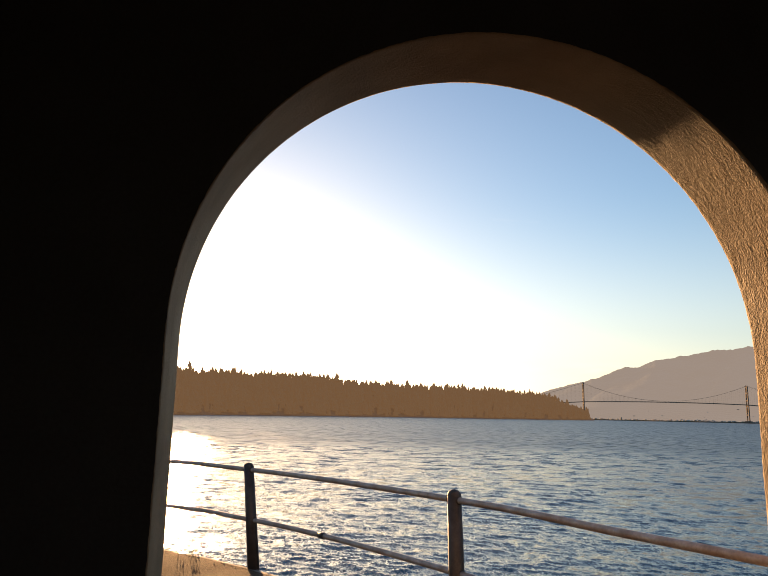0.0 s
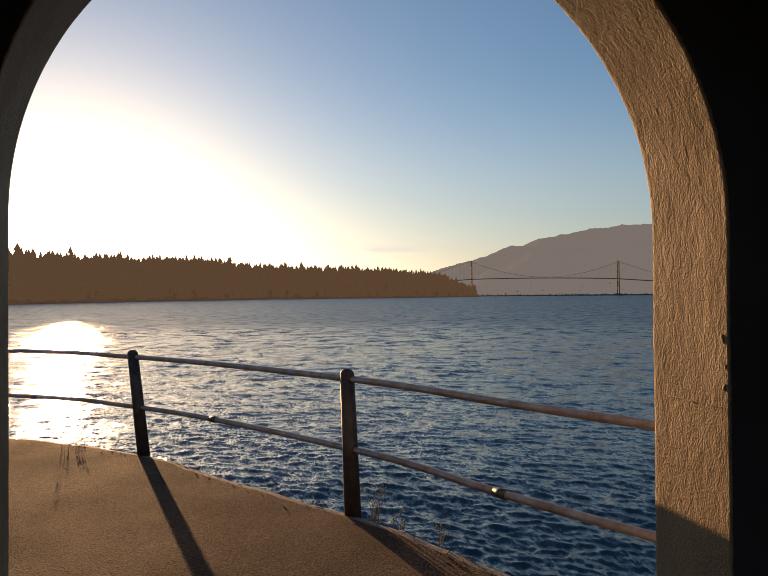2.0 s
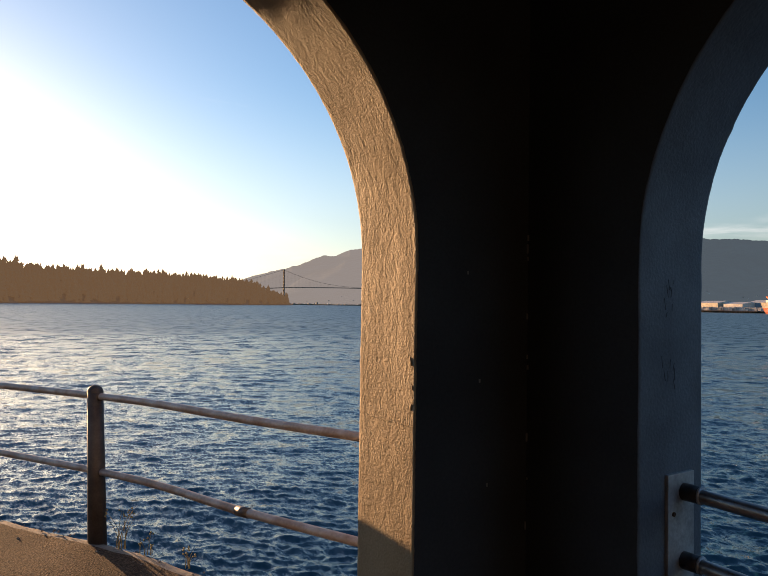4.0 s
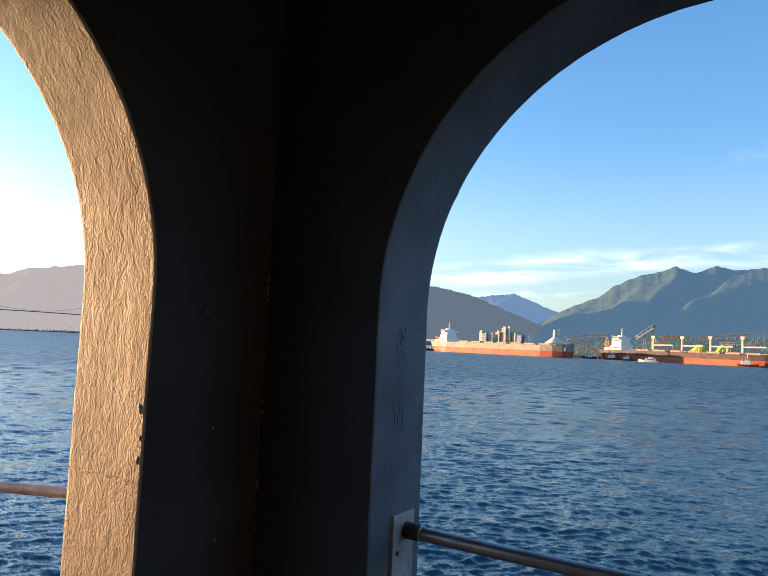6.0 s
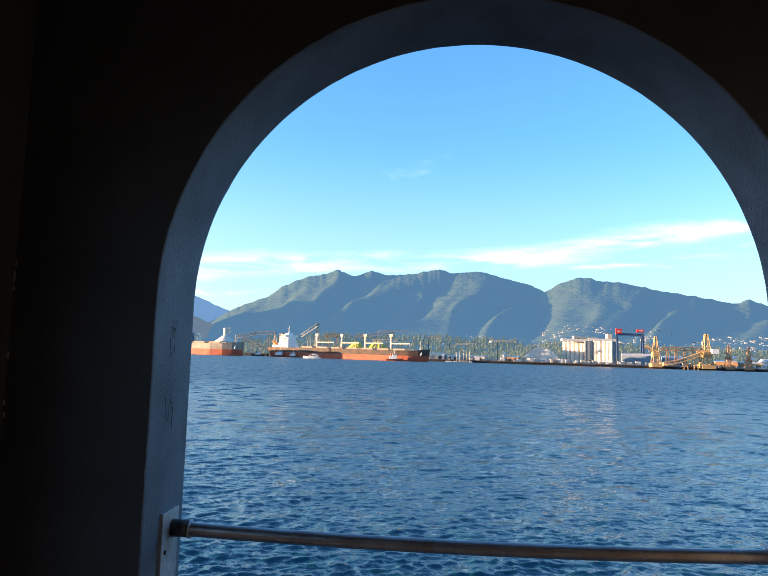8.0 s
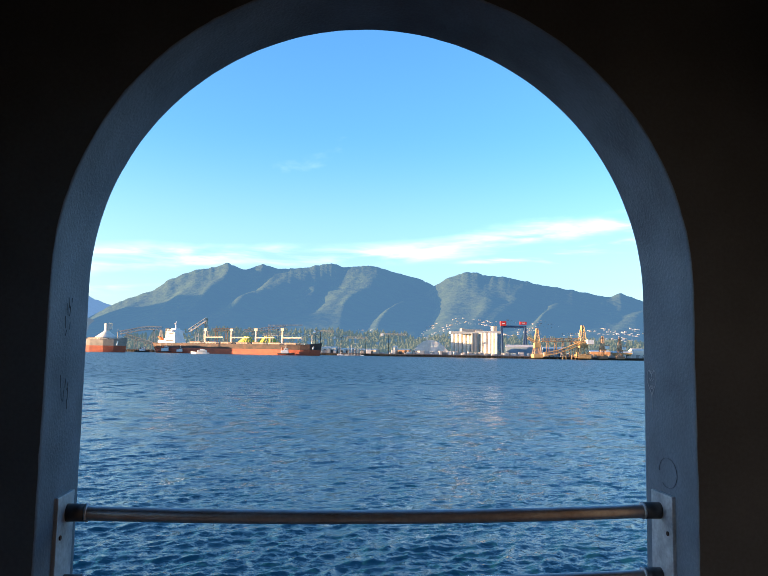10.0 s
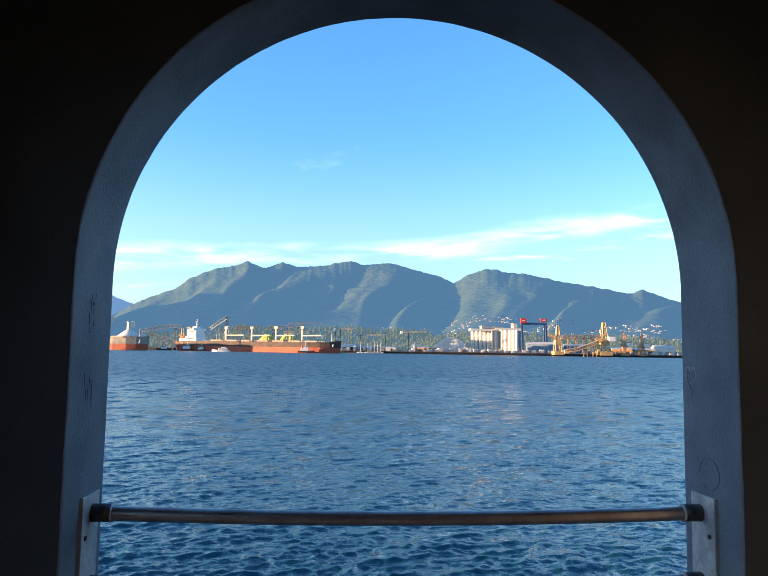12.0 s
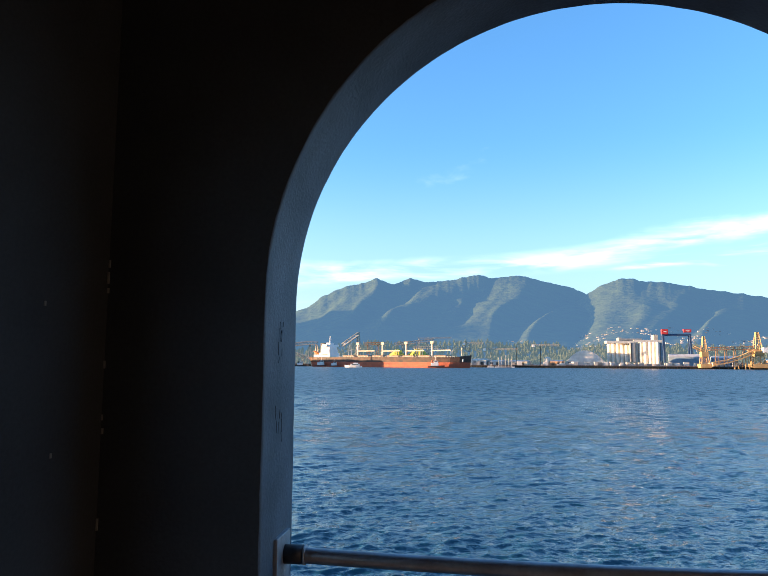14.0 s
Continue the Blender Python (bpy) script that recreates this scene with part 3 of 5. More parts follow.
def conifer(verts, faces, base, h, r, rnd, seg=7, tiers=4):
    """Ragged stacked skirts of boughs on a short stem."""
    lean = Vector((rnd.uniform(-0.03, 0.03) * h, rnd.uniform(-0.03, 0.03) * h, 0))
    for t in range(tiers):
        z0 = h * (0.08 + 0.86 * t / tiers)
        z1 = min(h, z0 + h * (0.34 if t < tiers - 1 else 0.3))
        rr = r * (1 - 0.8 * t / tiers) * rnd.uniform(0.8, 1.15)
        top = len(verts)
        verts.append(base + lean * (z1 / h) + Vector((0, 0, z1)))
        a0 = rnd.uniform(0, 6.28)
        for s in range(seg):
            a = a0 + s * math.tau / seg
            q = rr * (rnd.uniform(0.55, 1.2))
            verts.append(base + lean * (z0 / h) + Vector((math.cos(a) * q, math.sin(a) * q, z0 + rnd.uniform(-0.04, 0.05) * h)))
        for s in range(seg):
            faces.append((top, top + 1 + s, top + 1 + (s + 1) % seg))


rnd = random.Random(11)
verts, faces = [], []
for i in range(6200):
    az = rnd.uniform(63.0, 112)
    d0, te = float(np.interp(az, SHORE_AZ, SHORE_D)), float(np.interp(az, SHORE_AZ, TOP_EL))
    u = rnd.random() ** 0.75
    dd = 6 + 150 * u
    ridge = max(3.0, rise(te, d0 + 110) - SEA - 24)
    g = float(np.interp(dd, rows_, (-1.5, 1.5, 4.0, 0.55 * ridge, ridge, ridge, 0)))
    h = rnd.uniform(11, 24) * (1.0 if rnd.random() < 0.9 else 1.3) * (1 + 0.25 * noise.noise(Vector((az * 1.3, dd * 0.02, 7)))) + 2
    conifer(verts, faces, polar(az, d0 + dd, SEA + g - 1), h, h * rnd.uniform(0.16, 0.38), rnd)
tagged(mesh_object("backdrop_woods", verts, faces, M["woods"]), "distant conifer woods against the low sun, brown haze put in as glow", "forest", kind="stuff")

# ---------------------------------------------------------------- suspension bridge
M["bridge"] = material("green_grey_bridge_steel", (0.20, 0.17, 0.14), 0.9, vary=0.2, scale=0.05, spec=0.1)
TL, TR = polar(63.35, 2170), polar(51.8, 2330)
axis = (TR - TL).normalized()
side = Vector((axis.y, -axis.x, 0))
bridge = empty("suspension_bridge", Matrix.Translation((0, 0, 0)), "tall steel suspension bridge across the narrows", "bridge")


def deck_z(s):
    return 49.5 + 3.4 * (1 - (2 * s - 1) ** 2) if 0 <= s <= 1 else 49.5 - (abs(s - 0.5) - 0.5) * 30


for nm, base in (("south_tower", TL), ("north_tower", TR)):
    bm = bmesh.new()
    for sg in (-1, 1):
        beam(bm, base + side * sg * 7 + Vector((0, 0, SEA - 2)), base + side * sg * 5 + Vector((0, 0, 105)), 2.7, 2.7)
        box(bm, base + side * sg * 7 + Vector((0, 0, SEA + 2)), (10, 10, 9), 20)
    for z in (20, 46, 62, 84, 102):
        beam(bm, base - side * 6 + Vector((0, 0, z)), base + side * 6 + Vector((0, 0, z)), 2.5, 3.5)
    for z0, z1 in ((62, 84), (84, 102), (20, 46)):
        beam(bm, base - side * 6 + Vector((0, 0, z0)), base + side * 6 + Vector((0, 0, z1)), 1.2, 1.2)
        beam(bm, base + side * 6 + Vector((0, 0, z0)), base - side * 6 + Vector((0, 0, z1)), 1.2, 1.2)
    for sg in (-1, 1):
        tube(bm, base + side * sg * 5 + Vector((0, 0, 105)), base + side * sg * 5 + Vector((0, 0, 109)), 0.8, 6, 0.2)
    part("tower", bm, M["bridge"], bridge)
bm = bmesh.new()
span = TR - TL
prev = None
for i in range(-14, 61):
    c = TL + span * (i / 40) + Vector((0, 0, deck_z(i / 40)))
    ring = [bm.verts.new(c + side * sx * 5.5 + Vector((0, 0, sz * 1.15))) for sx, sz in ((-1, -1), (1, -1), (1, 1), (-1, 1))]
    if prev:
        for k in range(4):
            bm.faces.new((prev[k], prev[(k + 1) % 4], ring[(k + 1) % 4], ring[k]))
    prev = ring
bmesh.ops.recalc_face_normals(bm, faces=bm.faces)
part("deck", bm, M["bridge"], bridge)
for sg in (-1, 1):
    bm = bmesh.new()
    prev = None
    for i in range(-16, 57):
        s = i / 40
        if 0 <= s <= 1:
            z = 56 + (105 - 56) * (2 * s - 1) ** 2
        else:
            e = (abs(s - 0.5) - 0.5) / 0.4
            z = 105 + (46 - 105) * min(e, 1.0)
        p = TL + span * s + side * sg * 5.5 + Vector((0, 0, z))
        if prev:
            beam(bm, prev, p, 0.4, 0.4)
            dz = deck_z(s)
            if z - dz > 2:
                beam(bm, p, Vector((p.x, p.y, dz)), 0.1, 0.1)
        prev = p
    part("main_cable", bm, M["bridge"], bridge)
for i in range(7):
    s = 1.38 + i * 0.055
    p = TL + span * s
    bm = bmesh.new()
    for sg in (-1, 1):
        beam(bm, p + side * sg * 4 + Vector((0, 0, SEA - 1)), p + side * sg * 4 + Vector((0, 0, deck_z(s) - 1)), 3, 3)
    for z in (8, 24, 38):
        beam(bm, p - side * 4 + Vector((0, 0, z)), p + side * 4 + Vector((0, 0, z)), 1.5, 1.5)
    part("approach_pier", bm, M["bridge"], bridge)

# ---------------------------------------------------------------- far shore: port, ships and town
def at(az, y, z=0.0):
    """The place on the line y metres ahead that stands az degrees to the left."""
    return Vector((-math.tan(radians(az)) * y, y, z))


def hz(az, y, el):
    return rise(el, y / math.cos(radians(az)))


def C(name, col, rough=0.6, **kw):
    M[name] = material(name, col, rough, **{**dict(vary=0.25, scale=0.15, bump_scale=1.2, spec=0.3), **kw})
    return M[name]


C("hull_red", (0.52, 0.13, 0.06), vary=0.4, color2=(0.36, 0.10, 0.06))
C("hull_grey", (0.36, 0.32, 0.27), vary=0.3)
C("hull_black", (0.05, 0.045, 0.045), vary=0.4, color2=(0.16, 0.09, 0.06))
C("ship_white", (0.8, 0.78, 0.74), vary=0.12)
C("hatch_cover", (0.32, 0.22, 0.15))
C("crane_buff", (0.62, 0.54, 0.42))
C("steel_grey", (0.36, 0.36, 0.35))
C("dark_steel", (0.09, 0.085, 0.08))
C("sulphur", (0.75, 0.66, 0.12), 0.9)
C("concrete_white", (0.78, 0.72, 0.62), 0.85, vary=0.2)
C("roof_white", (0.75, 0.70, 0.64), 0.7)
C("warehouse_blue", (0.28, 0.36, 0.45))
C("sign_red", (0.65, 0.05, 0.05))
C("gantry_blue", (0.04, 0.08, 0.17))
C("tan_crane", (0.6, 0.38, 0.16))
C("boom_rust", (0.45, 0.26, 0.14))
C("glass_dark", (0.03, 0.04, 0.05), 0.2)
C("lifeboat_orange", (0.7, 0.2, 0.05))
C("tug_red", (0.5, 0.12, 0.06))
C("quay", (0.16, 0.13, 0.11), 0.9)
C("town_wall", (0.62, 0.56, 0.5), 0.8, island=True)
C("apartment_beige", (0.72, 0.61, 0.47), 0.8)
C("port_land", (0.11, 0.11, 0.08), 0.95)
# the emission on these trees is distance haze, not their own light
C("port_woods_haze_glow", (0.06, 0.07, 0.032), 0.95, emit=((0.25, 0.33, 0.33), 0.085))

# flat land behind the quays
verts, faces = [], []
AZL = np.arange(-62, 66.1, 1.0)
for az in AZL:
    d0 = 1085 / math.cos(radians(az)) if az < 33 else float(np.interp(az, [33, 40, 50, 66], [1300, 1900, 2380, 2420]))
    for r, z in ((d0, SEA - 3), (d0 + 1, SEA + 2.6), (d0 + 300, SEA + 4), (3200, SEA + 8)):
        verts.append(polar(az, r, z))
for i in range(len(AZL) - 1):
    for k in range(3):
        a = i * 4 + k
        faces.append((a, a + 4, a + 5, a + 1)[::-1])
tagged(mesh_object("ground_port", verts, faces, M["port_land"]), "low harbour land with dark quays on the far shore", "shore", kind="structure")


def bulk_carrier(stern, bow, beam_, deck, split, top_mat, label, seed, cranes):
    """A moored bulk carrier, bow towards +x: two-tone hull, house with funnel at the stern, hatches and masts."""
    length = (bow - stern).length
    ob = empty("bulk_carrier", pose(stern.x, stern.y, SEA, 0, 0, math.degrees(math.atan2(bow.y - stern.y, bow.x - stern.x))), label, "ship", "bulk carriers")
    st = [(0.0, 0.62, 0.10), (0.015, 0.8, 0.35), (0.06, 0.95, 0.75), (0.14, 1, 1), (0.5, 1, 1), (0.84, 1, 1), (0.91, 0.86, 0.8), (0.955, 0.6, 0.5), (0.985, 0.3, 0.2), (1.0, 0.06, 0.03)]
    for nm, za, zb, mat, lab in (("lower_hull", -2.0, split, M["hull_red"], "faded red antifouling paint"), ("upper_hull", split, deck, top_mat, "")):
        verts, faces = [], []
        for s, hb, wb in st:
            fl = 2.5 if s > 0.9 else 0.0
            for k in range(3):
                t = k / 2
                z = za + (zb - za) * t
                rel = max(0.0, min(1.0, (z + 2) / (deck + 2)))
                w = (wb + (hb - wb) * rel ** 0.7) * beam_ / 2
                xx = s * length + (fl * rel * (s - 0.9) * 10 if s > 0.9 else 0) - (3.5 * rel if s < 0.01 else 0)
                zz = z + (2.6 * max(0, (s - 0.93) / 0.07) if k == 2 and nm == "upper_hull" else 0)
                verts += [(xx, -w, zz), (xx, w, zz)]
        n_ = len(st)
        for i in range(n_ - 1):
            for k in range(2):
                a, b_ = i * 6 + k * 2, (i + 1) * 6 + k * 2
                faces.append((a, b_, b_ + 2, a + 2))
                faces.append((a + 1, a + 3, b_ + 3, b_ + 1))
            a, b_ = i * 6 + 4, (i + 1) * 6 + 4
            faces.append((a, b_, b_ + 1, a + 1))
        for e in (0, (n_ - 1) * 6):
            for k in range(2):
                faces.append((e + k * 2, e + k * 2 + 2, e + k * 2 + 3, e + k * 2 + 1))
        h = mesh_object(nm, verts, faces, mat, parent=ob)
        if lab:
            h["label"] = lab
    bm = bmesh.new()
    hx = 0.055 * length + 6
    box(bm, (hx + 6, 0, deck + 3), (17, beam_ * 0.8, 6))
    box(bm, (hx + 6, 0, deck + 8), (14, beam_ * 0.7, 5))
    box(bm, (hx + 6.5, 0, deck + 12.5), (12, beam_ * 0.62, 4.4))
    box(bm, (hx + 7.5, 0, deck + 16.2), (8, beam_ * 0.96, 3.0))
    box(bm, (hx + 7, 0, deck + 18.9), (6, beam_ * 0.36, 2.4))
    for k in range(4):
        box(bm, (hx + 6, 0, deck + 5.9 + k * 2.6), (15.5 - k, beam_ * (0.76 - 0.04 * k), 0.25))
    box(bm, (hx - 9, 0, deck + 1.6), (10, beam_ * 0.6, 3.2))
    house = part("deckhouse", bm, M["ship_white"], ob, "white deckhouse")
    for k, (hw, zz) in enumerate(((0.4, 3.2), (0.35, 8.4), (0.31, 12.6), (0.48, 16.6))):
        part("window_band", box(bmesh.new(), (hx + 6.5, -beam_ * hw - 0.06, deck + zz), (11 - k * 1.6, 0.12, 0.8)), M["glass_dark"], house)
    lb = bmesh.new()
    bmesh.ops.create_icosphere(lb, subdivisions=2, radius=1.0, matrix=pose(hx - 12, -beam_ * 0.2, deck + 6.2, 0, 25, 0) @ Matrix.Diagonal((5.0, 1.9, 1.7, 1)))
    beam(lb, (hx - 15, -beam_ * 0.2, deck), (hx - 9, -beam_ * 0.2, deck + 8), 0.6, 0.6)
    part("lifeboat", lb, M["lifeboat_orange"], ob, "orange free-fall lifeboat")
    bm = bmesh.new()
    box(bm, (hx - 4, 0, deck + 10), (5.5, 7, 13), bevel=0.6)
    fun = part("funnel", bm, M["ship_white"] if seed == 1 else M["crane_buff"], ob)
    part("funnel_top", box(bmesh.new(), (hx - 4, 0, deck + 18), (6.0, 7.4, 3.6), bevel=0.5), M["dark_steel"], fun)
    bm = tube(bmesh.new(), (hx + 7, 0, deck + 20), (hx + 7, 0, deck + 30), 0.9, 8, 0.4)
    box(bm, (hx + 7, 0, deck + 26), (1.2, 6, 0.6))
    part("radar_mast", bm, M["ship_white"], ob)
    n_h = 7
    for k in range(n_h):
        xc = length * (0.215 + 0.68 * (k + 0.5) / n_h)
        part("hatch", box(bmesh.new(), (xc, 0, deck + 1.2), (length * 0.068, beam_ * 0.6, 2.6), bevel=0.2), M["hatch_cover"], ob)
    for xc, hgt in cranes:
        bm = tube(bmesh.new(), (xc, 0, deck), (xc, 0, deck + hgt), 2.0, 10, 1.7)
        box(bm, (xc, 0, deck + hgt), (4.6, 4.4, 3.4))
        cr = part("deck_crane", bm, M["crane_buff"], ob, "buff-painted deck crane")
        bm = beam(bmesh.new(), (xc, -2, deck + hgt * 0.45), (xc + 27, -2, deck + hgt * 0.47), 1.1, 1.6)
        part("jib", bm, M["crane_buff"], cr)
    bm = tube(bmesh.new(), (length * 0.955, 0, deck + 2), (length * 0.955, 0, deck + 13), 0.7, 8, 0.3)
    box(bm, (length * 0.955, 0, deck + 9), (0.6, 4, 0.4))
    part("foremast", bm, top_mat if seed == 1 else M["crane_buff"], ob)
    bm = tube(bmesh.new(), (length * 0.975, -beam_ * 0.17 - 1.2, deck - 2), (length * 0.972, -beam_ * 0.2 - 0.6, split + 1), 1.0, 8)
    part("anchor", bm, M["ship_white"], ob)
    bm = bmesh.new()
    for k in range(40):
        xx = length * (0.2 + 0.74 * k / 39)
        box(bm, (xx, -beam_ * 0.49, deck + 0.6), (0.15, 0.15, 1.2))
    box(bm, (length * 0.57, -beam_ * 0.49, deck + 1.2), (length * 0.74, 0.12, 0.15))
    part("deck_rail", bm, M["ship_white"], ob)
    return ob


bulk_carrier(at(25.9, 985), at(14.98, 905), 32, 15.6, 8.0, M["hull_grey"], "grey and faded-red bulk carrier moored at a terminal", 1, ())
bulk_carrier(at(12.5, 975), at(-0.25, 885), 32, 13.4, 7.0, M["hull_black"], "black and red bulk carrier with buff deck cranes, loading", 2, ((73, 18.5), (112, 18.5), (148, 19), (186, 19.5)))


def tug(az, y, s, hull, label):
    ob = empty("tugboat", Matrix.Translation(at(az, y, SEA)) @ Matrix.Scale(s, 4), label, "boat", "small boats")
    verts, faces = [], []
    for x, w in ((-11, 3.0), (-8, 4.2), (2, 4.4), (8, 3.0), (12, 0.3)):
        sh = 0.9 * max(0, (x + 2) / 14)
        verts += [(x, -w * 0.8, -1), (x, -w, 2.2 + sh), (x, w, 2.2 + sh), (x, w * 0.8, -1)]
    for i in range(4):
        for k in range(3):
            a = i * 4 + k
            faces.append((a, a + 4, a + 5, a + 1))
    faces += [(0, 1, 2, 3), (16, 19, 18, 17)]
    mesh_object("hull", verts, faces, hull, parent=ob)
    bm = box(bmesh.new(), (0, 0, 4.1), (9, 5.4, 3.8), bevel=0.3)
    box(bm, (1.5, 0, 7.1), (5, 4.2, 2.4), bevel=0.3)
    cab = part("wheelhouse", bm, M["ship_white"], ob)
    part("window_band", box(bmesh.new(), (1.5, -2.15, 7.4), (4.2, 0.1, 1.0)), M["glass_dark"], cab)
    part("funnel", tube(bmesh.new(), (-3, 0, 5.8), (-3, 0, 9.2), 0.9, 10), hull, ob)
    part("mast", tube(bmesh.new(), (1.2, 0, 8.2), (1.2, 0, 13), 0.2, 6), M["ship_white"], ob)
    part("fender", box(bmesh.new(), (0, -4.45, 1.9), (17, 0.4, 0.9), bevel=0.15), M["dark_steel"], ob)
    return ob


tug(12.0, 948, 1.0, M["tug_red"], "small red tug alongside the moored ship")
tug(10.9, 940, 0.8, M["tug_red"], "small red tug alongside the moored ship")
tug(2.6, 876, 1.05, M["tug_red"], "red and white tug by the ship's bow")
tug(13.7, 990, 0.8, M["dark_steel"], "dark workboat under the loading gallery")


def motor_yacht(az, y):
    ob = empty("motor_yacht", Matrix.Translation(at(az, y, SEA)), "white motor yacht under way on the harbour", "boat", "small boats")
    verts, faces = [], []
    for x, w, h in ((-10, 2.2, 1.8), (-3, 2.6, 2.0), (5, 2.2, 2.4), (11, 0.2, 3.0)):
        verts += [(-x, -w * 0.7, -0.6), (-x, -w, h), (-x, w, h), (-x, w * 0.7, -0.6)]
    for i in range(3):
        for k in range(3):
            a = i * 4 + k
            faces.append((a, a + 1, a + 5, a + 4))
    faces += [(0, 3, 2, 1), (12, 13, 14, 15)]
    mesh_object("hull", verts, faces, M["ship_white"], parent=ob)
    bm = box(bmesh.new(), (2, 0, 3.2), (11, 3.8, 2.4), bevel=0.5)
    box(bm, (2.5, 0, 5.0), (5.5, 3.2, 1.4), bevel=0.4)
    cab = part("cabin", bm, M["ship_white"], ob)
    part("window_band", box(bmesh.new(), (2, -1.94, 3.5), (8, 0.1, 0.8)), M["glass_dark"], cab)


motor_yacht(9.3, 830)


def lattice(bm, a, b, w, n, t):
    """A trussed box girder from a to b, w across, in n bays, with bars t thick."""
    a, b = Vector(a), Vector(b)
    d = (b - a).normalized()
    up = Vector((0, 0, 1))
    s = d.cross(up).normalized() * w / 2
    up = s.cross(d).normalized() * w / 2
    cs = [s + up, s - up, -s - up, -s + up]
    for c in cs:
        beam(bm, a + c, b + c, t, t)
    for i in range(n):
        p, q = a + (b - a) * (i / n), a + (b - a) * ((i + 1) / n)
        for k in range(4):
            beam(bm, p + cs[k], q + cs[(k + 1) % 4], t * 0.7, t * 0.7)
    return bm


def gallery(azs_, y, els, w, mat, label, legs=()):
    """An enclosed conveyor gallery on trestle legs."""
    ob = empty("conveyor_gallery", Matrix(), label, "conveyor", "conveyor galleries")
    pts = [at(a, y, hz(a, y, e)) for a, e in zip(azs_, els)]
    for p, q in zip(pts, pts[1:]):
        bm = lattice(bmesh.new(), p, q, w, max(3, int((q - p).length / (w * 1.6))), w * 0.16)
        beam(bm, p + Vector((0, 0, w * 0.62)), q + Vector((0, 0, w * 0.62)), w * 1.2, w * 0.16)
        beam(bm, p - Vector((0, 0, w * 0.4)), q - Vector((0, 0, w * 0.4)), w * 1.05, w * 0.2)
        part("span", bm, mat, ob)
    for a, e in legs:
        p = at(a, y, hz(a, y, e))
        bm = bmesh.new()
        for sg in (-1, 1):
            beam(bm, (p.x + sg * 3, p.y, SEA), (p.x + sg * 1.0, p.y, p.z), 0.9, 0.9)
        for f in (0.3, 0.6):
            beam(bm, (p.x - 2.2, p.y, SEA + (p.z - SEA) * f), (p.x + 2.2, p.y, SEA + (p.z - SEA) * f), 0.6, 0.6)
        part("trestle", bm, mat, ob)
    return ob


gallery((15.4, 14.7, 13.9, 13.1, 12.3), 1075, (1.15, 1.3, 1.5, 1.58, 1.56), 4.4, M["steel_grey"], "arched grey conveyor gallery between terminals", ((12.9, 1.5), (12.4, 1.5)))
gallery((15.0, 12.9), 1085, (1.0, 0.35), 4.0, M["steel_grey"], "sloping grey conveyor running down to the quay", ((14.2, 0.7), (13.5, 0.5)))
gallery((10.25, 8.95), 1070, (1.45, 2.38), 4.6, M["concrete_white"], "pale inclined conveyor to the shiploader tower", ((9.6, 1.9), (9.0, 2.3)))
gallery((8.4, 6.7), 1080, (1.55, 1.62), 3.4, M["boom_rust"], "rusty shiploading gallery behind the ship", ((8.1, 1.5), (7.3, 1.5)))
gallery((5.9, 2.6), 1090, (1.55, 1.92), 3.6, M["steel_grey"], "long grey stacking conveyor above the sulphur heaps", ((5.2, 1.6), (4.1, 1.7), (3.2, 1.8)))
gallery((4.4, -0.2), 1100, (1.28, 1.32), 2.4, M["concrete_white"], "pale low conveyor above the sulphur heaps", ((3.7, 1.2), (1.2, 1.25)))
gallery((4.0, 1.2), 1120, (2.05, 2.12), 1.4, M["steel_grey"], "thin grey stacker boom", ((3.9, 2.0),))
gallery((-18.4, -21.4), 1080, (1.22, 1.28), 4.0, M["boom_rust"], "rusty level conveyor trestle on the quay", ((-18.9, 1.2), (-19.5, 1.2), (-20.1, 1.2), (-20.7, 1.2), (-21.2, 1.2)))
gallery((-18.6, -19.6, -20.5, -21.4), 1060, (0.08, 0.28, 0.6, 1.0), 4.4, M["tan_crane"], "tan inclined conveyor boom climbing to a tower", ((-20.2, 0.5), (-20.9, 0.75)))


def heap(az, y, r, h):
    bm = bmesh.new()
    bmesh.ops.create_cone(bm, cap_ends=True, segments=28, radius1=r, radius2=r * 0.2, depth=h)
    bmesh.ops.subdivide_edges(bm, edges=bm.edges[:], cuts=2)
    for v in bm.verts:
        v.co += Vector((noise.noise(v.co * 0.2), noise.noise(v.co * 0.2 + Vector((9, 0, 0))), 0.6 * noise.noise(v.co * 0.25))) * r * 0.07
    ob = part("sulphur_heap", bm, M["sulphur"])
    ob.matrix_world = Matrix.Translation(at(az, y, SEA + 3.6 + h / 2))
    tagged(ob, "bright yellow heap of sulphur stored on the quay", "heap", "sulphur heaps")


heap(5.65, 1128, 27, 24)
heap(3.95, 1128, 33, 25)


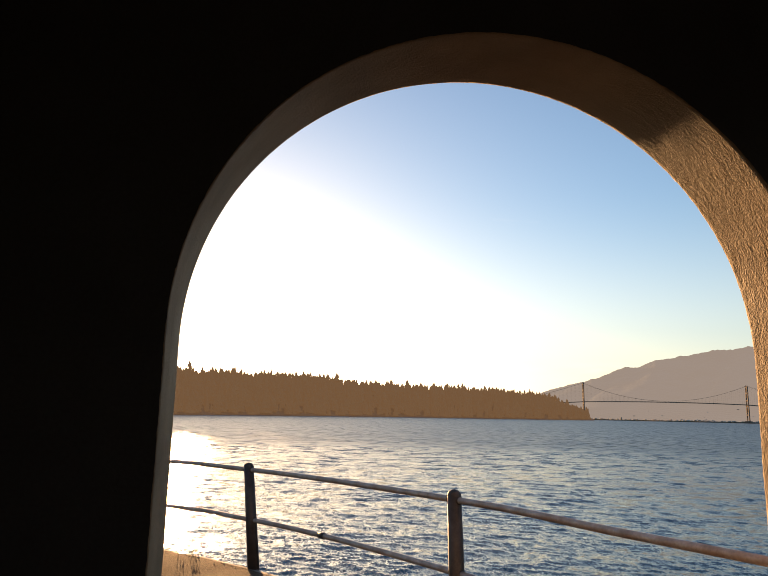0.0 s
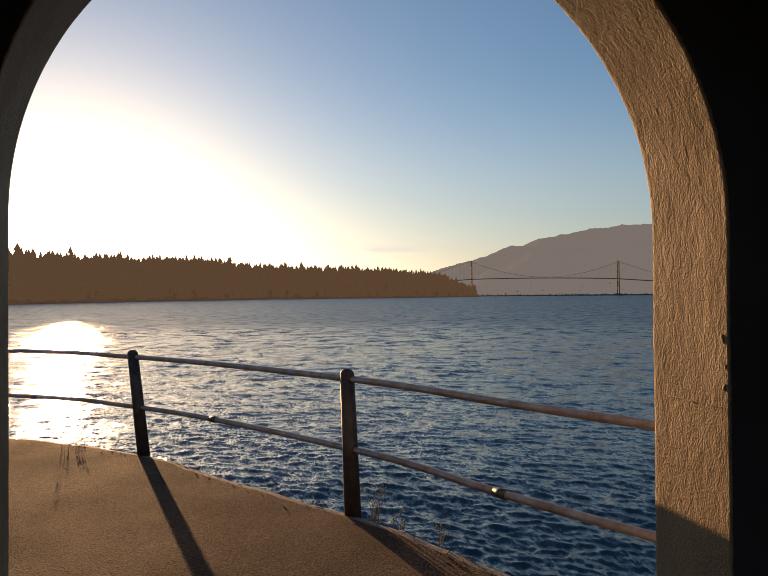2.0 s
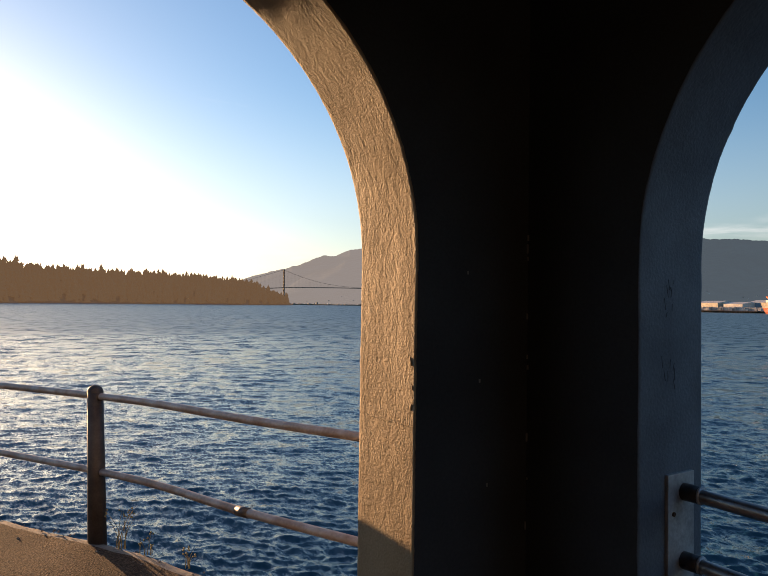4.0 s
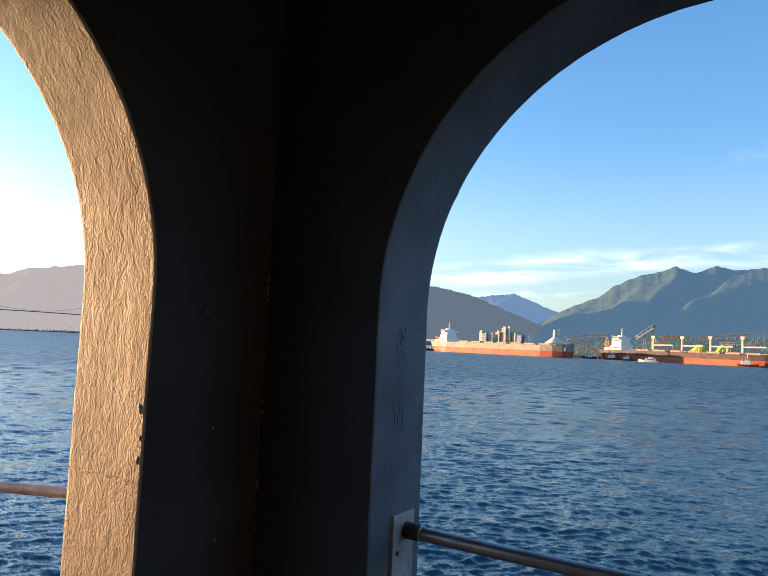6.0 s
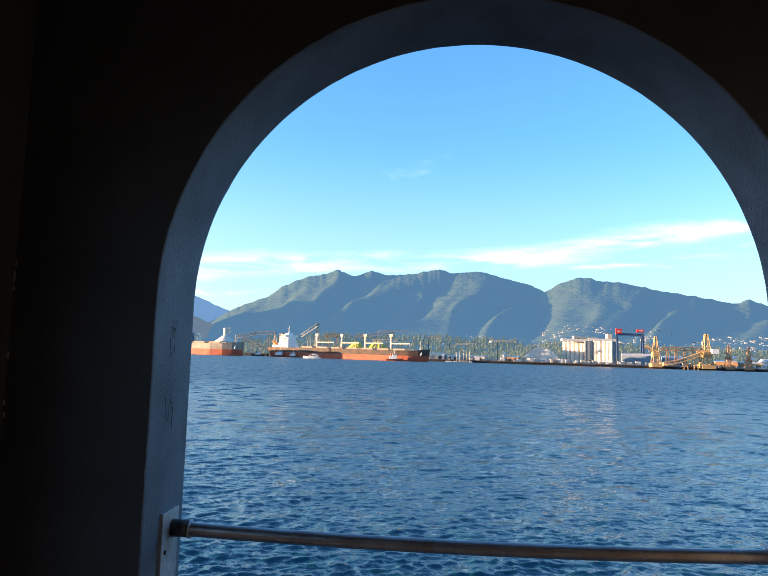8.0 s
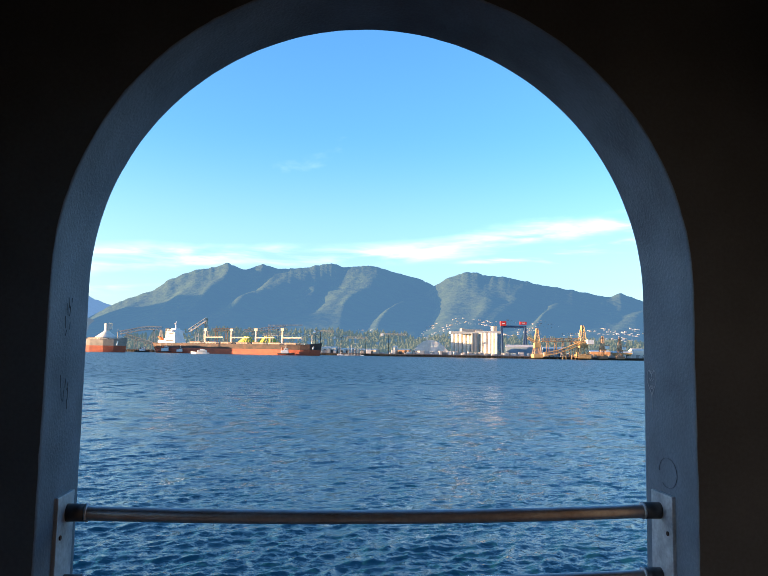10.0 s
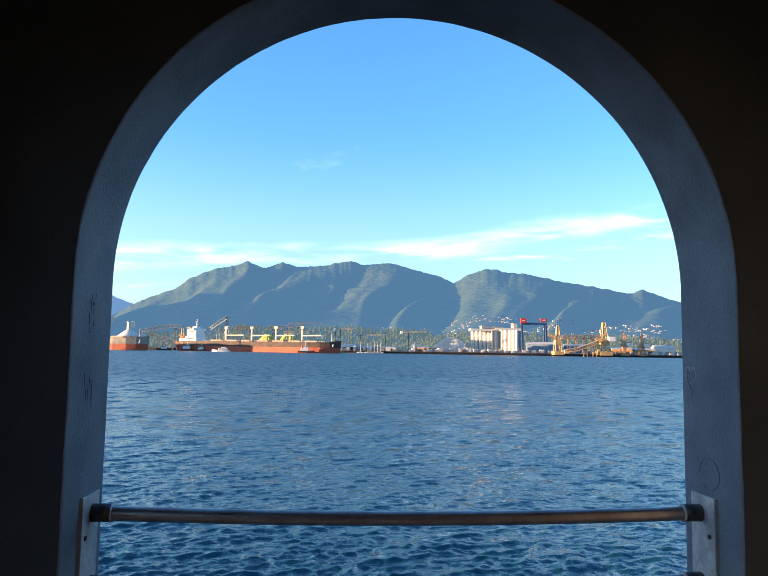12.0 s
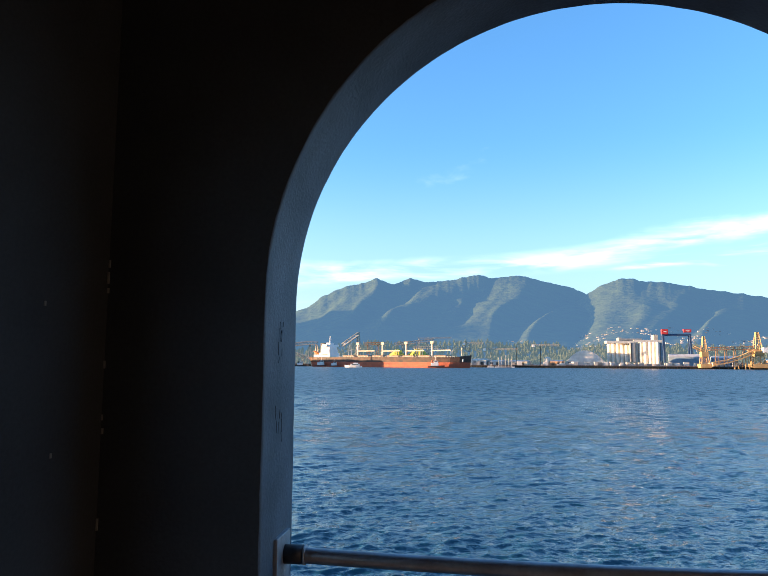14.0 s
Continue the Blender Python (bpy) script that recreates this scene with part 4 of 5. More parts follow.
def round_tank(az, y, r, h, cone, mat, label, cap=0.0):
    ob = empty("storage_tank", Matrix.Translation(at(az, y, SEA + 3)), label, "tank", "storage tanks")
    part("body", tube(bmesh.new(), (0, 0, 0), (0, 0, h), r, 28), mat, ob, smooth=False)
    part("roof", tube(bmesh.new(), (0, 0, h), (0, 0, h + cone), r * 1.02, 28, max(r * 0.16, 0.3)), mat, ob)
    if cap:
        bm = tube(bmesh.new(), (0, 0, h + cone * 0.8), (0, 0, h + cone + cap), r * 0.22, 14)
        box(bm, (r * 0.32, 0, h + cone + cap * 0.6), (r * 0.3, r * 0.3, cap * 0.9))
        part("head_tower", bm, mat, ob)
    for k in range(4):
        part("hoop", tube(bmesh.new(), (0, 0, h * (k + 0.5) / 4), (0, 0, h * (k + 0.5) / 4 + 0.3), r * 1.012, 28), M["steel_grey"], ob)


round_tank(16.35, 1110, 17, 18, 11, M["concrete_white"], "pale round terminal silo with a conical roof", 11)
round_tank(15.35, 1105, 5, 19, 3, M["concrete_white"], "slim pale silo beside the conical one", 3)
round_tank(-6.5, 1110, 5, 12, 2.5, M["concrete_white"], "small pale domed tank on the quay")
round_tank(-3.0, 1130, 6, 8, 1.5, M["steel_grey"], "low grey tank on the quay")

# grain elevator
elev = empty("grain_elevator", Matrix(), "row of tall white concrete grain silos with a headhouse", "silo")
for a0, a1, n_, el in ((-11.1, -12.75, 5, 1.66), (-13.1, -14.1, 3, 1.72), (-14.15, -14.95, 3, 1.72)):
    for k in range(n_):
        az = a0 + (a1 - a0) * (k + 0.5) / n_
        r = abs(a1 - a0) * 0.0175 * 1150 / n_ / 2
        p = at(az, 1120 + (az + 13) * 14)
        part("silo_tube", tube(bmesh.new(), (p.x, p.y, SEA + 3), (p.x, p.y, hz(az, 1120, el)), r, 20), M["concrete_white"], elev)
for a0, a1, e0, e1, yy, mt in ((-11.0, -13.0, 1.66, 1.84, 1120, "concrete_white"), (-13.0, -15.05, 1.72, 1.9, 1120, "concrete_white"), (-14.2, -15.05, 0.3, 1.72, 1126, "warehouse_blue"), (-12.1, -13.6, 1.88, 2.02, 1122, "steel_grey"), (-12.75, -13.1, 0.2, 1.7, 1116, "steel_grey"), (-14.45, -14.75, 1.9, 2.3, 1122, "crane_buff"), (-11.9, -12.1, 1.85, 2.1, 1122, "steel_grey")):
    p, q = at(a0, yy, hz(a0, yy, e0)), at(a1, yy, hz(a1, yy, e1))
    part("gallery", box(bmesh.new(), ((p.x + q.x) / 2, yy, (p.z + q.z) / 2), (q.x - p.x, 16, q.z - p.z)), M[mt], elev)
for az in (-12.9, -14.1, -15.0):
    p = at(az, 1108)
    part("lattice_tower", lattice(bmesh.new(), (p.x, p.y, SEA + 2), (p.x, p.y, hz(az, 1108, 1.8)), 4.0, 10, 0.5), M["steel_grey"], elev)


def luffing_tower(az, y, el, w, mat, label, arm=None, cab=True):
    """A quay crane: tapering lattice tower on a plinth, with a boom and a cab."""
    ob = empty("quay_crane", Matrix(), label, "crane", "quay cranes")
    p = at(az, y, SEA + 2)
    zt = hz(az, y, el)
    h = zt - p.z
    bm = bmesh.new()
    for sx in (-1, 1):
        for sy in (-1, 1):
            beam(bm, (p.x + sx * w, y + sy * w, p.z), (p.x + sx * w * 0.22, y + sy * w * 0.22, zt), w * 0.13, w * 0.13)
    for k in range(6):
        f = k / 6
        g = (k + 1) / 6
        wa, wb = w * (1 - 0.78 * f), w * (1 - 0.78 * g)
        for sy in (-1, 1):
            beam(bm, (p.x - wa, y + sy * wa, p.z + h * f), (p.x + wb, y + sy * wb, p.z + h * g), w * 0.09, w * 0.09)
            beam(bm, (p.x + wa, y + sy * wa, p.z + h * f), (p.x - wb, y + sy * wb, p.z + h * g), w * 0.09, w * 0.09)
        box(bm, (p.x, y, p.z + h * g), (wb * 2.2, wb * 2.2, w * 0.06))
    part("tower", bm, mat, ob)
    part("portal", box(bmesh.new(), (p.x, y, p.z + h * 0.06), (w * 2.6, w * 2.6, h * 0.12), bevel=0.4), mat, ob)
    part("machine_house", box(bmesh.new(), (p.x, y, p.z + h * 0.42), (w * 1.7, w * 1.6, h * 0.15), bevel=0.4), mat, ob)
    if cab:
        part("cab", box(bmesh.new(), (p.x + w * 1.1, y - w, p.z + h * 0.5), (w * 1.3, w * 1.1, h * 0.14), bevel=0.4), M["ship_white"], ob, "white cab")
    if arm:
        q = at(arm[0], y, hz(arm[0], y, arm[1]))
        part("boom", lattice(bmesh.new(), (p.x, y - w * 0.4, p.z + h * 0.5), (q.x, y - w * 0.4, q.z), w * 0.5, 8, w * 0.1), mat, ob)
    return ob


luffing_tower(-18.05, 1070, 2.17, 6.0, M["tan_crane"], "tan-painted heavy quay crane with stubby boom", (-17.3, 1.4), False)
luffing_tower(-21.6, 1070, 2.42, 8.0, M["tan_crane"], "tall tan shiploader tower with a white cab", (-20.9, 1.0))
luffing_tower(-23.1, 1075, 1.6, 5.0, M["boom_rust"], "rust-brown quay crane with a white cab", (-23.6, 0.9))
luffing_tower(-24.4, 1075, 1.5, 4.5, M["boom_rust"], "rust-brown quay crane with a white cab", (-24.9, 0.8))
luffing_tower(8.9, 1072, 2.52, 4.5, M["crane_buff"], "buff shiploader head tower above the conveyor", None, False)
luffing_tower(12.35, 1060, 1.45, 4.0, M["crane_buff"], "buff loading tower at the ship's stern", None, False)


def hammer_crane(az, y, el, a0, a1, post, label, legs=()):
    ob = empty("jib_crane", Matrix(), label, "crane", "jib cranes")
    z = hz(az, y, el)
    p = at(az, y)
    part("post", lattice(bmesh.new(), (p.x, y, SEA + 2), (p.x, y, z), 3.0, 9, 0.8), post, ob)
    q0, q1 = at(a0, y, z), at(a1, y, z)
    part("jib", lattice(bmesh.new(), q0, q1, 2.2, 12, 0.5), M["crane_buff"], ob)
    part("counterweight", box(bmesh.new(), (q0.x, y, z - 1), (4, 3, 4), bevel=0.3), M["ship_white"], ob)
    for a in legs:
        s = at(a, y)
        part("leg", lattice(bmesh.new(), (s.x, y, SEA + 2), (s.x, y, z + 4), 2.4, 9, 0.6), post, ob)
    return ob


hammer_crane(-0.3, 1095, 1.66, 0.2, -1.4, M["tug_red"], "travelling crane with a pale jib at the dock", (0.1,))
hammer_crane(-2.0, 1100, 1.2, -1.5, -4.2, M["crane_buff"], "long pale gantry beam above the dock", (-4.05,))
hammer_crane(-5.95, 1090, 1.52, -5.4, -7.45, M["crane_buff"], "pale jib crane beside the white shed")

# blue shipyard gantry with red boxes
gan = empty("gantry_crane", Matrix(), "big dark-blue shipyard gantry crane with two red boxes on top", "crane")
y = 1190
zt = hz(-16, y, 2.3)
pa, pb = at(-15.2, y), at(-17.1, y)
part("girder", box(bmesh.new(), ((pa.x + pb.x) / 2, y, zt), (pb.x - pa.x + 4, 5, 3.6), bevel=0.3), M["gantry_blue"], gan)
for p in (pa, pb):
    bm = bmesh.new()
    for sy in (-1, 1):
        beam(bm, (p.x, y + sy * 10, SEA + 2), (p.x, y + sy * 2, zt), 3, 3)
    beam(bm, (p.x, y - 6, SEA + 20), (p.x, y + 6, SEA + 20), 1.5, 1.5)
    part("leg", bm, M["gantry_blue"], gan)
for xx, w, h, dz in ((pa.x + 3, 10, 8.5, 5.0), (pb.x - 4, 12, 5.0, 6.5)):
    bx = part("red_box", box(bmesh.new(), (xx, y - 1, zt + dz), (w, 6, h), bevel=0.3), M["sign_red"], gan, "red box with a pale mark")
    part("mark", box(bmesh.new(), (xx, y - 4.05, zt + dz), (w * 0.5, 0.1, 1.3)), M["ship_white"], bx)


def shed(a0, a1, y, e1, mat, label, arched=False, depth=40):
    """A long quayside shed with a pitched or arched roof and a row of door openings."""
    p, q = at(a0, y), at(a1, y)
    L, h = q.x - p.x, hz(a0, y, e1) - SEA - 3
    ob = empty("warehouse", pose(p.x, y, SEA + 3, 0, 0, -14), label, "warehouse", "quayside sheds")
    n_ = 16 if arched else 2
    prof = []
    for i in range(n_ + 1):
        t = i / n_
        if arched:
            prof.append((L * t, h * math.sin(math.pi * t) ** 0.75))
        else:
            prof.append((depth * t, h * (0.78 + 0.22 * (1 - abs(2 * t - 1)))))
    verts, faces = [], []
    if arched:
        for x, z in prof:
            verts += [(x, 0, z), (x, depth, z)]
        for i in range(n_):
            faces.append((2 * i, 2 * i + 2, 2 * i + 3, 2 * i + 1))
        faces.append(tuple(2 * i for i in range(n_ + 1)))
        mesh_object("roof", verts, faces, mat, parent=ob)
    else:
        part("wall", box(bmesh.new(), (L / 2, depth / 2, h * 0.39), (L, depth, h * 0.78)), mat, ob)
        verts = [(-0.5, -0.6, h * 0.78), (L + 0.5, -0.6, h * 0.78), (L + 0.5, depth / 2, h), (-0.5, depth / 2, h), (-0.5, depth + 0.6, h * 0.78), (L + 0.5, depth + 0.6, h * 0.78)]
        mesh_object("roof", verts, [(0, 1, 2, 3), (3, 2, 5, 4), (0, 3, 4), (1, 5, 2)], M["roof_white"], parent=ob)
    for k in range(max(2, int(L / 14))):
        xx = L * (k + 0.5) / max(2, int(L / 14))
        part("door", box(bmesh.new(), (xx, -0.1, min(3, h * 0.3)), (4.5, 0.3, min(6, h * 0.6))), M["dark_steel"], ob)
    return ob


shed(-7.8, -10.9, 1120, 1.12, M["roof_white"], "long white shed with an arched roof", True)
shed(-15.6, -18.3, 1170, 0.85, M["warehouse_blue"], "long blue-grey shipyard hall")
shed(-18.6, -20.2, 1180, 0.7, M["warehouse_blue"], "low blue-grey shipyard hall")
shed(-25.4, -26.7, 1150, 0.68, M["concrete_white"], "plain white waterfront building")
shed(30.6, 28.9, 1130, 0.62, M["crane_buff"], "low buff waterfront warehouse")
shed(28.8, 27.3, 1120, 0.55, M["roof_white"], "low white waterfront warehouse")
shed(27.2, 26.0, 1140, 0.7, M["warehouse_blue"], "plain blue-grey waterfront warehouse")
shed(-0.4, -1.6, 1092, 0.42, M["roof_white"], "low white dockside shed")
shed(-1.8, -2.8, 1094, 0.3, M["roof_white"], "low white dockside shed")
shed(-3.4, -4.9, 1096, 0.3, M["crane_buff"], "low buff dockside shed")
shed(-6.7, -7.6, 1096, 0.34, M["boom_rust"], "low rusty dockside shed")
shed(-22.2, -23.6, 1100, 0.5, M["boom_rust"], "rusty dockside shed behind the cranes")
shed(-23.9, -25.2, 1105, 0.45, M["tan_crane"], "tan dockside shed behind the cranes")


def tower_block(az, y, wdeg, el, mat, label):
    """A block of flats with floors of windows and a roof house."""
    w = wdeg * 0.01745 * y
    p = at(az, y)
    h = hz(az, y, el) - SEA - 4
    ob = empty("apartment_tower", pose(p.x, y, SEA + 4, 0, 0, -16), label, "building", "blocks of flats")
    part("wall", box(bmesh.new(), (0, 0, h / 2), (w, w, h)), mat, ob)
    part("roof", box(bmesh.new(), (0, 0, h + 1.4), (w * 0.5, w * 0.5, 2.8)), mat, ob)
    nf = max(3, int(h / 3.4))
    for k in range(nf):
        part("window_band", box(bmesh.new(), (0, -w / 2 - 0.05, h * (k + 0.5) / nf), (w * 0.8, 0.1, h / nf * 0.16)), M["glass_dark"], ob)
    return ob


for az, wd, el, mt in ((20.85, 0.32, 1.5, "apartment_beige"), (20.35, 0.34, 1.85, "apartment_beige"), (20.0, 0.3, 1.88, "apartment_beige"), (21.9, 0.4, 1.35, "warehouse_blue"), (22.25, 0.2, 1.5, "concrete_white"), (19.55, 0.3, 1.5, "crane_buff"), (19.1, 0.45, 1.35, "warehouse_blue"), (18.5, 0.35, 1.25, "concrete_white"), (21.4, 0.35, 1.3, "concrete_white")):
    tower_block(az, 1300, wd * 1.25, el, M[mt], "pale block of flats behind the moored ship")

# quay edge, piles and dock clutter
rnd = random.Random(4)
for a0, a1, h in ((31, 26.5, 3.0), (14.8, 12.4, 3.2), (-0.35, -8.0, 3.2), (-8.0, -17.0, 3.6), (-17.0, -28.5, 3.4)):
    p, q = at(a0, 1078), at(a1, 1078)
    ob = empty("quay_wall", Matrix(), "dark timber-piled quay along the far shore", "quay", "quays")
    part("deck", box(bmesh.new(), ((p.x + q.x) / 2, 1082, SEA + h), (q.x - p.x, 14, 1.2)), M["quay"], ob)
    bm = bmesh.new()
    for k in range(int((q.x - p.x) / 4)):
        tube(bm, (p.x + 4 * k + 1, 1077, SEA - 2), (p.x + 4 * k + 1, 1077, SEA + h), 0.45, 6)
    part("piles", bm, M["quay"], ob)

verts, faces = [], []


def crate(v, f, c, s):
    n0 = len(v)
    for dz in (0, 1):
        for dx, dy in ((-.5, -.5), (.5, -.5), (.5, .5), (-.5, .5)):
            v.append((c[0] + dx * s[0], c[1] + dy * s[1], c[2] + dz * s[2]))
    f.extend([(n0, n0 + 1, n0 + 5, n0 + 4), (n0 + 1, n0 + 2, n0 + 6, n0 + 5), (n0 + 2, n0 + 3, n0 + 7, n0 + 6), (n0 + 3, n0, n0 + 4, n0 + 7), (n0 + 4, n0 + 5, n0 + 6, n0 + 7)])


for i in range(420):
    az = rnd.choice((rnd.uniform(-28, -0.4), rnd.uniform(-28, -8), rnd.uniform(26, 31)))
    p = at(az, rnd.uniform(1084, 1118), SEA + 3)
    crate(verts, faces, p, (rnd.uniform(2, 8), rnd.uniform(2, 6), rnd.uniform(1.5, 7)))
tagged(mesh_object("dock_clutter", verts, faces, M["town_wall"]), "small sheds, crates and machinery along the quays", "dock clutter", kind="stuff")

for i, az in enumerate((-2.55, -2.8, -3.1, -3.35, -3.6, -1.95)):
    p = at(az, 1088)
    ob = empty("moored_sailboat", Matrix.Translation((p.x, p.y - 14, SEA)), "white sailboat with a bare mast at the dock", "boat", "sailboats")
    bm = box(bmesh.new(), (0, 0, 0.7), (10, 3, 1.6), bevel=0.5)
    part("hull", bm, M["ship_white"], ob)
    part("mast", tube(bmesh.new(), (0.5, 0, 1), (0.5, 0, 15 + 2 * (i % 3)), 0.22, 6), M["concrete_white"], ob)
    part("boom", tube(bmesh.new(), (0.5, 0, 2.6), (-4, 0, 2.7), 0.14, 6), M["concrete_white"], ob)

# trees along the far shore
verts, faces = [], []
for i in range(3600):
    az = rnd.uniform(-33, 15.5) if i % 5 else rnd.uniform(-33, 31)
    y = rnd.uniform(1200, 1750)
    h = rnd.uniform(6, 13) * (1 + 0.4 * noise.noise(Vector((az * 0.9, y * 0.004, 1))))
    conifer(verts, faces, at(az, y, SEA + 3), h, h * rnd.uniform(0.45, 0.85), rnd, 7, 4)
for name, lo, hi, count in (("backdrop_east_mountain", -34, -3, 2600), ("backdrop_main_mountain", -8, 18, 1900)):
    me = bpy.data.objects[name].data
    co = np.empty(len(me.vertices) * 3)
    me.vertices.foreach_get("co", co)
    co = co.reshape(-1, 57, 3)
    azv = np.degrees(np.arctan2(-co[:, 0, 0], co[:, 0, 1]))
    ok = [i for i in range(len(azv) - 1) if lo < azv[i] < hi]
    for _ in range(count):
        i, j, t = rnd.choice(ok), rnd.randint(0, 8), rnd.random()
        q = Vector(co[i, j] * (1 - t) + co[i, j + 1] * t)
        h = rnd.uniform(10, 19)
        conifer(verts, faces, Vector((q.x, q.y, max(q.z, SEA + 4) - 1)), h, h * rnd.uniform(0.34, 0.6), rnd, 7, 3)
tagged(mesh_object("backdrop_shore_woods", verts, faces, M["port_woods_haze_glow"]), "belt of dark trees behind the port, pale haze put in as glow", "forest", kind="stuff")

# hillside town and the far town under the bridge
verts, faces = [], []
for name, lo, hi, count, cl in (("backdrop_east_mountain", -33, -4, 2600, 0.24), ("backdrop_main_mountain", -9, 4, 60, 0.16), ("backdrop_north_hill", 22, 34, 160, 0.16), ("backdrop_west_mountain", 44, 62, 60, 0.1)):
    me = bpy.data.objects[name].data
    co = np.empty(len(me.vertices) * 3)
    me.vertices.foreach_get("co", co)
    co = co.reshape(-1, 57, 3)
    azv = np.degrees(np.arctan2(-co[:, 0, 0], co[:, 0, 1]))
    ok = [i for i in range(len(azv) - 1) if lo < azv[i] < hi]
    for _ in range(count):
        i, j = rnd.choice(ok), 1 + min(int(abs(rnd.gauss(0, cl)) * 40), 18)
        if noise.noise(Vector((azv[i] * 0.6, j * 0.3, 2))) < -0.02:
            continue
        t = rnd.random()
        p = co[i, j] * (1 - t) + co[i, j + 1] * t
        s = rnd.uniform(2.2, 4.8)
        crate(verts, faces, (p[0], p[1], p[2] - 1), (s * 1.6, s, s * rnd.uniform(0.5, 1.0)))
for i in range(150):
    az, r = rnd.uniform(44, 63), rnd.uniform(2440, 2520)
    s = rnd.uniform(2, 5.5)
    p = polar(az, r, SEA + 3)
    crate(verts, faces, p, (s * 1.5, s, s * rnd.choice((0.5, 0.6, 0.8, 1.6 if i % 6 == 0 else 0.7))))
tagged(mesh_object("hillside_houses", verts, faces, M["town_wall"]), "scattered pale houses on the lower mountain slopes", "houses", kind="stuff")

# ---------------------------------------------------------------- small marks and wear on the arches
M["scratch"] = material("pale_scratch", (0.5, 0.52, 0.55), 0.8, vary=0.2)
M["faint_scratch"] = material("faint_dark_scratch", (0.075, 0.09, 0.115), 0.8, vary=0.2)
M["fleck"] = material("bare_plaster_fleck", (0.3, 0.27, 0.24), 0.8, vary=0.2)
M["dry_grass"] = material("dry_grass", (0.3, 0.24, 0.1), 0.8, vary=0.3)
M["pebble"] = material("gravel", (0.25, 0.2, 0.16), 0.8, vary=0.3, island=True)
YR, XR, XL = 1.577, 1.022, -1.04

flaw = empty("plaster_chips", pose(0, 0, 0), "flaking chips and a crack in the sunlit stucco", "wall damage")
rnd = random.Random(21)
for x, z, sx, sz in ((-1.545, 1.445, 0.016, 0.034), (-1.54, 1.295, 0.013, 0.026), (-1.535, 1.36, 0.006, 0.02)):
    bm = bmesh.new()
    bmesh.ops.create_icosphere(bm, subdivisions=2, radius=1.0)
    for v in bm.verts:
        v.co *= 1 + 0.35 * noise.noise(v.co * 1.7 + Vector((x * 30, z * 10, 0)))
    yy = YR if z < 1.80 else 0.5595 + 1.0175 * math.sqrt(max(0.0, 1 - ((z - 1.80) / 0.985) ** 2))
    bmesh.ops.transform(bm, matrix=pose(x, yy - 0.001, z, 0, rnd.uniform(-25, 25), 0) @ Matrix.Diagonal((sx * 0.4, 0.0014, sz * 0.5, 1)), verts=bm.verts)
    part("chip", bm, M["plaster"], flaw, smooth=True)
bm = bmesh.new()
prev = None
for k in range(13):
    p = Vector((-1.845 + 0.32 * k / 12, YR - 0.0015, 1.237 + 0.006 * noise.noise(Vector((k * 0.8, 0, 3))) - 0.006 * k / 12))
    if prev:
        beam(bm, prev, p, 0.004, 0.004)
    prev = p
part("crack_ridge", bm, M["plaster"], flaw)

# scratched heart with illegible marks, and a round patch, on the grey jamb
marks = empty("scratched_marks", pose(0, 0, 0), "scratched heart, scrawls and a round patch in grey paint", "graffiti")
bm = bmesh.new()
prev = None
for k in range(41):
    a = k / 40 * math.tau
    hx, hz_ = 16 * math.sin(a) ** 3, 13 * math.cos(a) - 5 * math.cos(2 * a) - 2 * math.cos(3 * a) - math.cos(4 * a)
    p = Vector((XR - 0.0035, 2.392 + hx * 0.0022, 1.482 + hz_ * 0.0034))
    if prev:
        beam(bm, prev, p, 0.0016, 0.0012)
    prev = p
beam(bm, (XR - 0.0035, 2.392, 1.425), (XR - 0.0035, 2.388, 1.375), 0.0016, 0.0012)
part("heart_outline", bm, M["scratch"], marks)
for k, w in enumerate((0.042, 0.034, 0.022)):
    z = 1.515 - 0.028 * k
    for j in range(5):
        y0 = 2.392 - w / 2 + w * j / 5
        bm = bmesh.new()
        beam(bm, (XR - 0.0035, y0, z - 0.006 * (j % 2)), (XR - 0.0035, y0 + w / 5, z + 0.007 - 0.006 * (j % 2)), 0.0014, 0.0012)
        part("scratch", bm, M["scratch"], marks)
bm = bmesh.new()
prev = None
for k in range(25):
    a = k / 24 * math.tau * 0.86
    p = Vector((XR - 0.0035, 2.285 + 0.062 * math.cos(a), 1.165 + 0.052 * math.sin(a)))
    if prev:
        beam(bm, prev, p, 0.0018, 0.0012)
    prev = p
part("patch_rim", bm, M["faint_scratch"], marks)
for zc, yc, n_ in ((1.69, 2.27, 5), (1.63, 2.25, 3), (1.42, 2.24, 4), (1.40, 2.30, 3)):
    for j in range(n_):
        bm = bmesh.new()
        y0, z0 = yc + rnd.uniform(-0.03, 0.03), zc + rnd.uniform(-0.035, 0.035)
        beam(bm, (XL + 0.0035, y0, z0), (XL + 0.0035, y0 + rnd.uniform(-0.01, 0.01), z0 + rnd.uniform(0.015, 0.04)), 0.0014, 0.001)
        part("scratch", bm, M["faint_scratch"], marks)

flecks = empty("paint_flecks", pose(0, 0, 0), "pale flecks of lost paint along the dark wall corner", "wall damage")
for k in range(9):
    z = rnd.uniform(0.7, 1.9)
    part("fleck", box(bmesh.new(), (X1i + rnd.uniform(0.001, 0.006), Y2i - rnd.uniform(0.001, 0.006), z), (0.005, 0.005, rnd.uniform(0.006, 0.035))), M["fleck"], flecks)
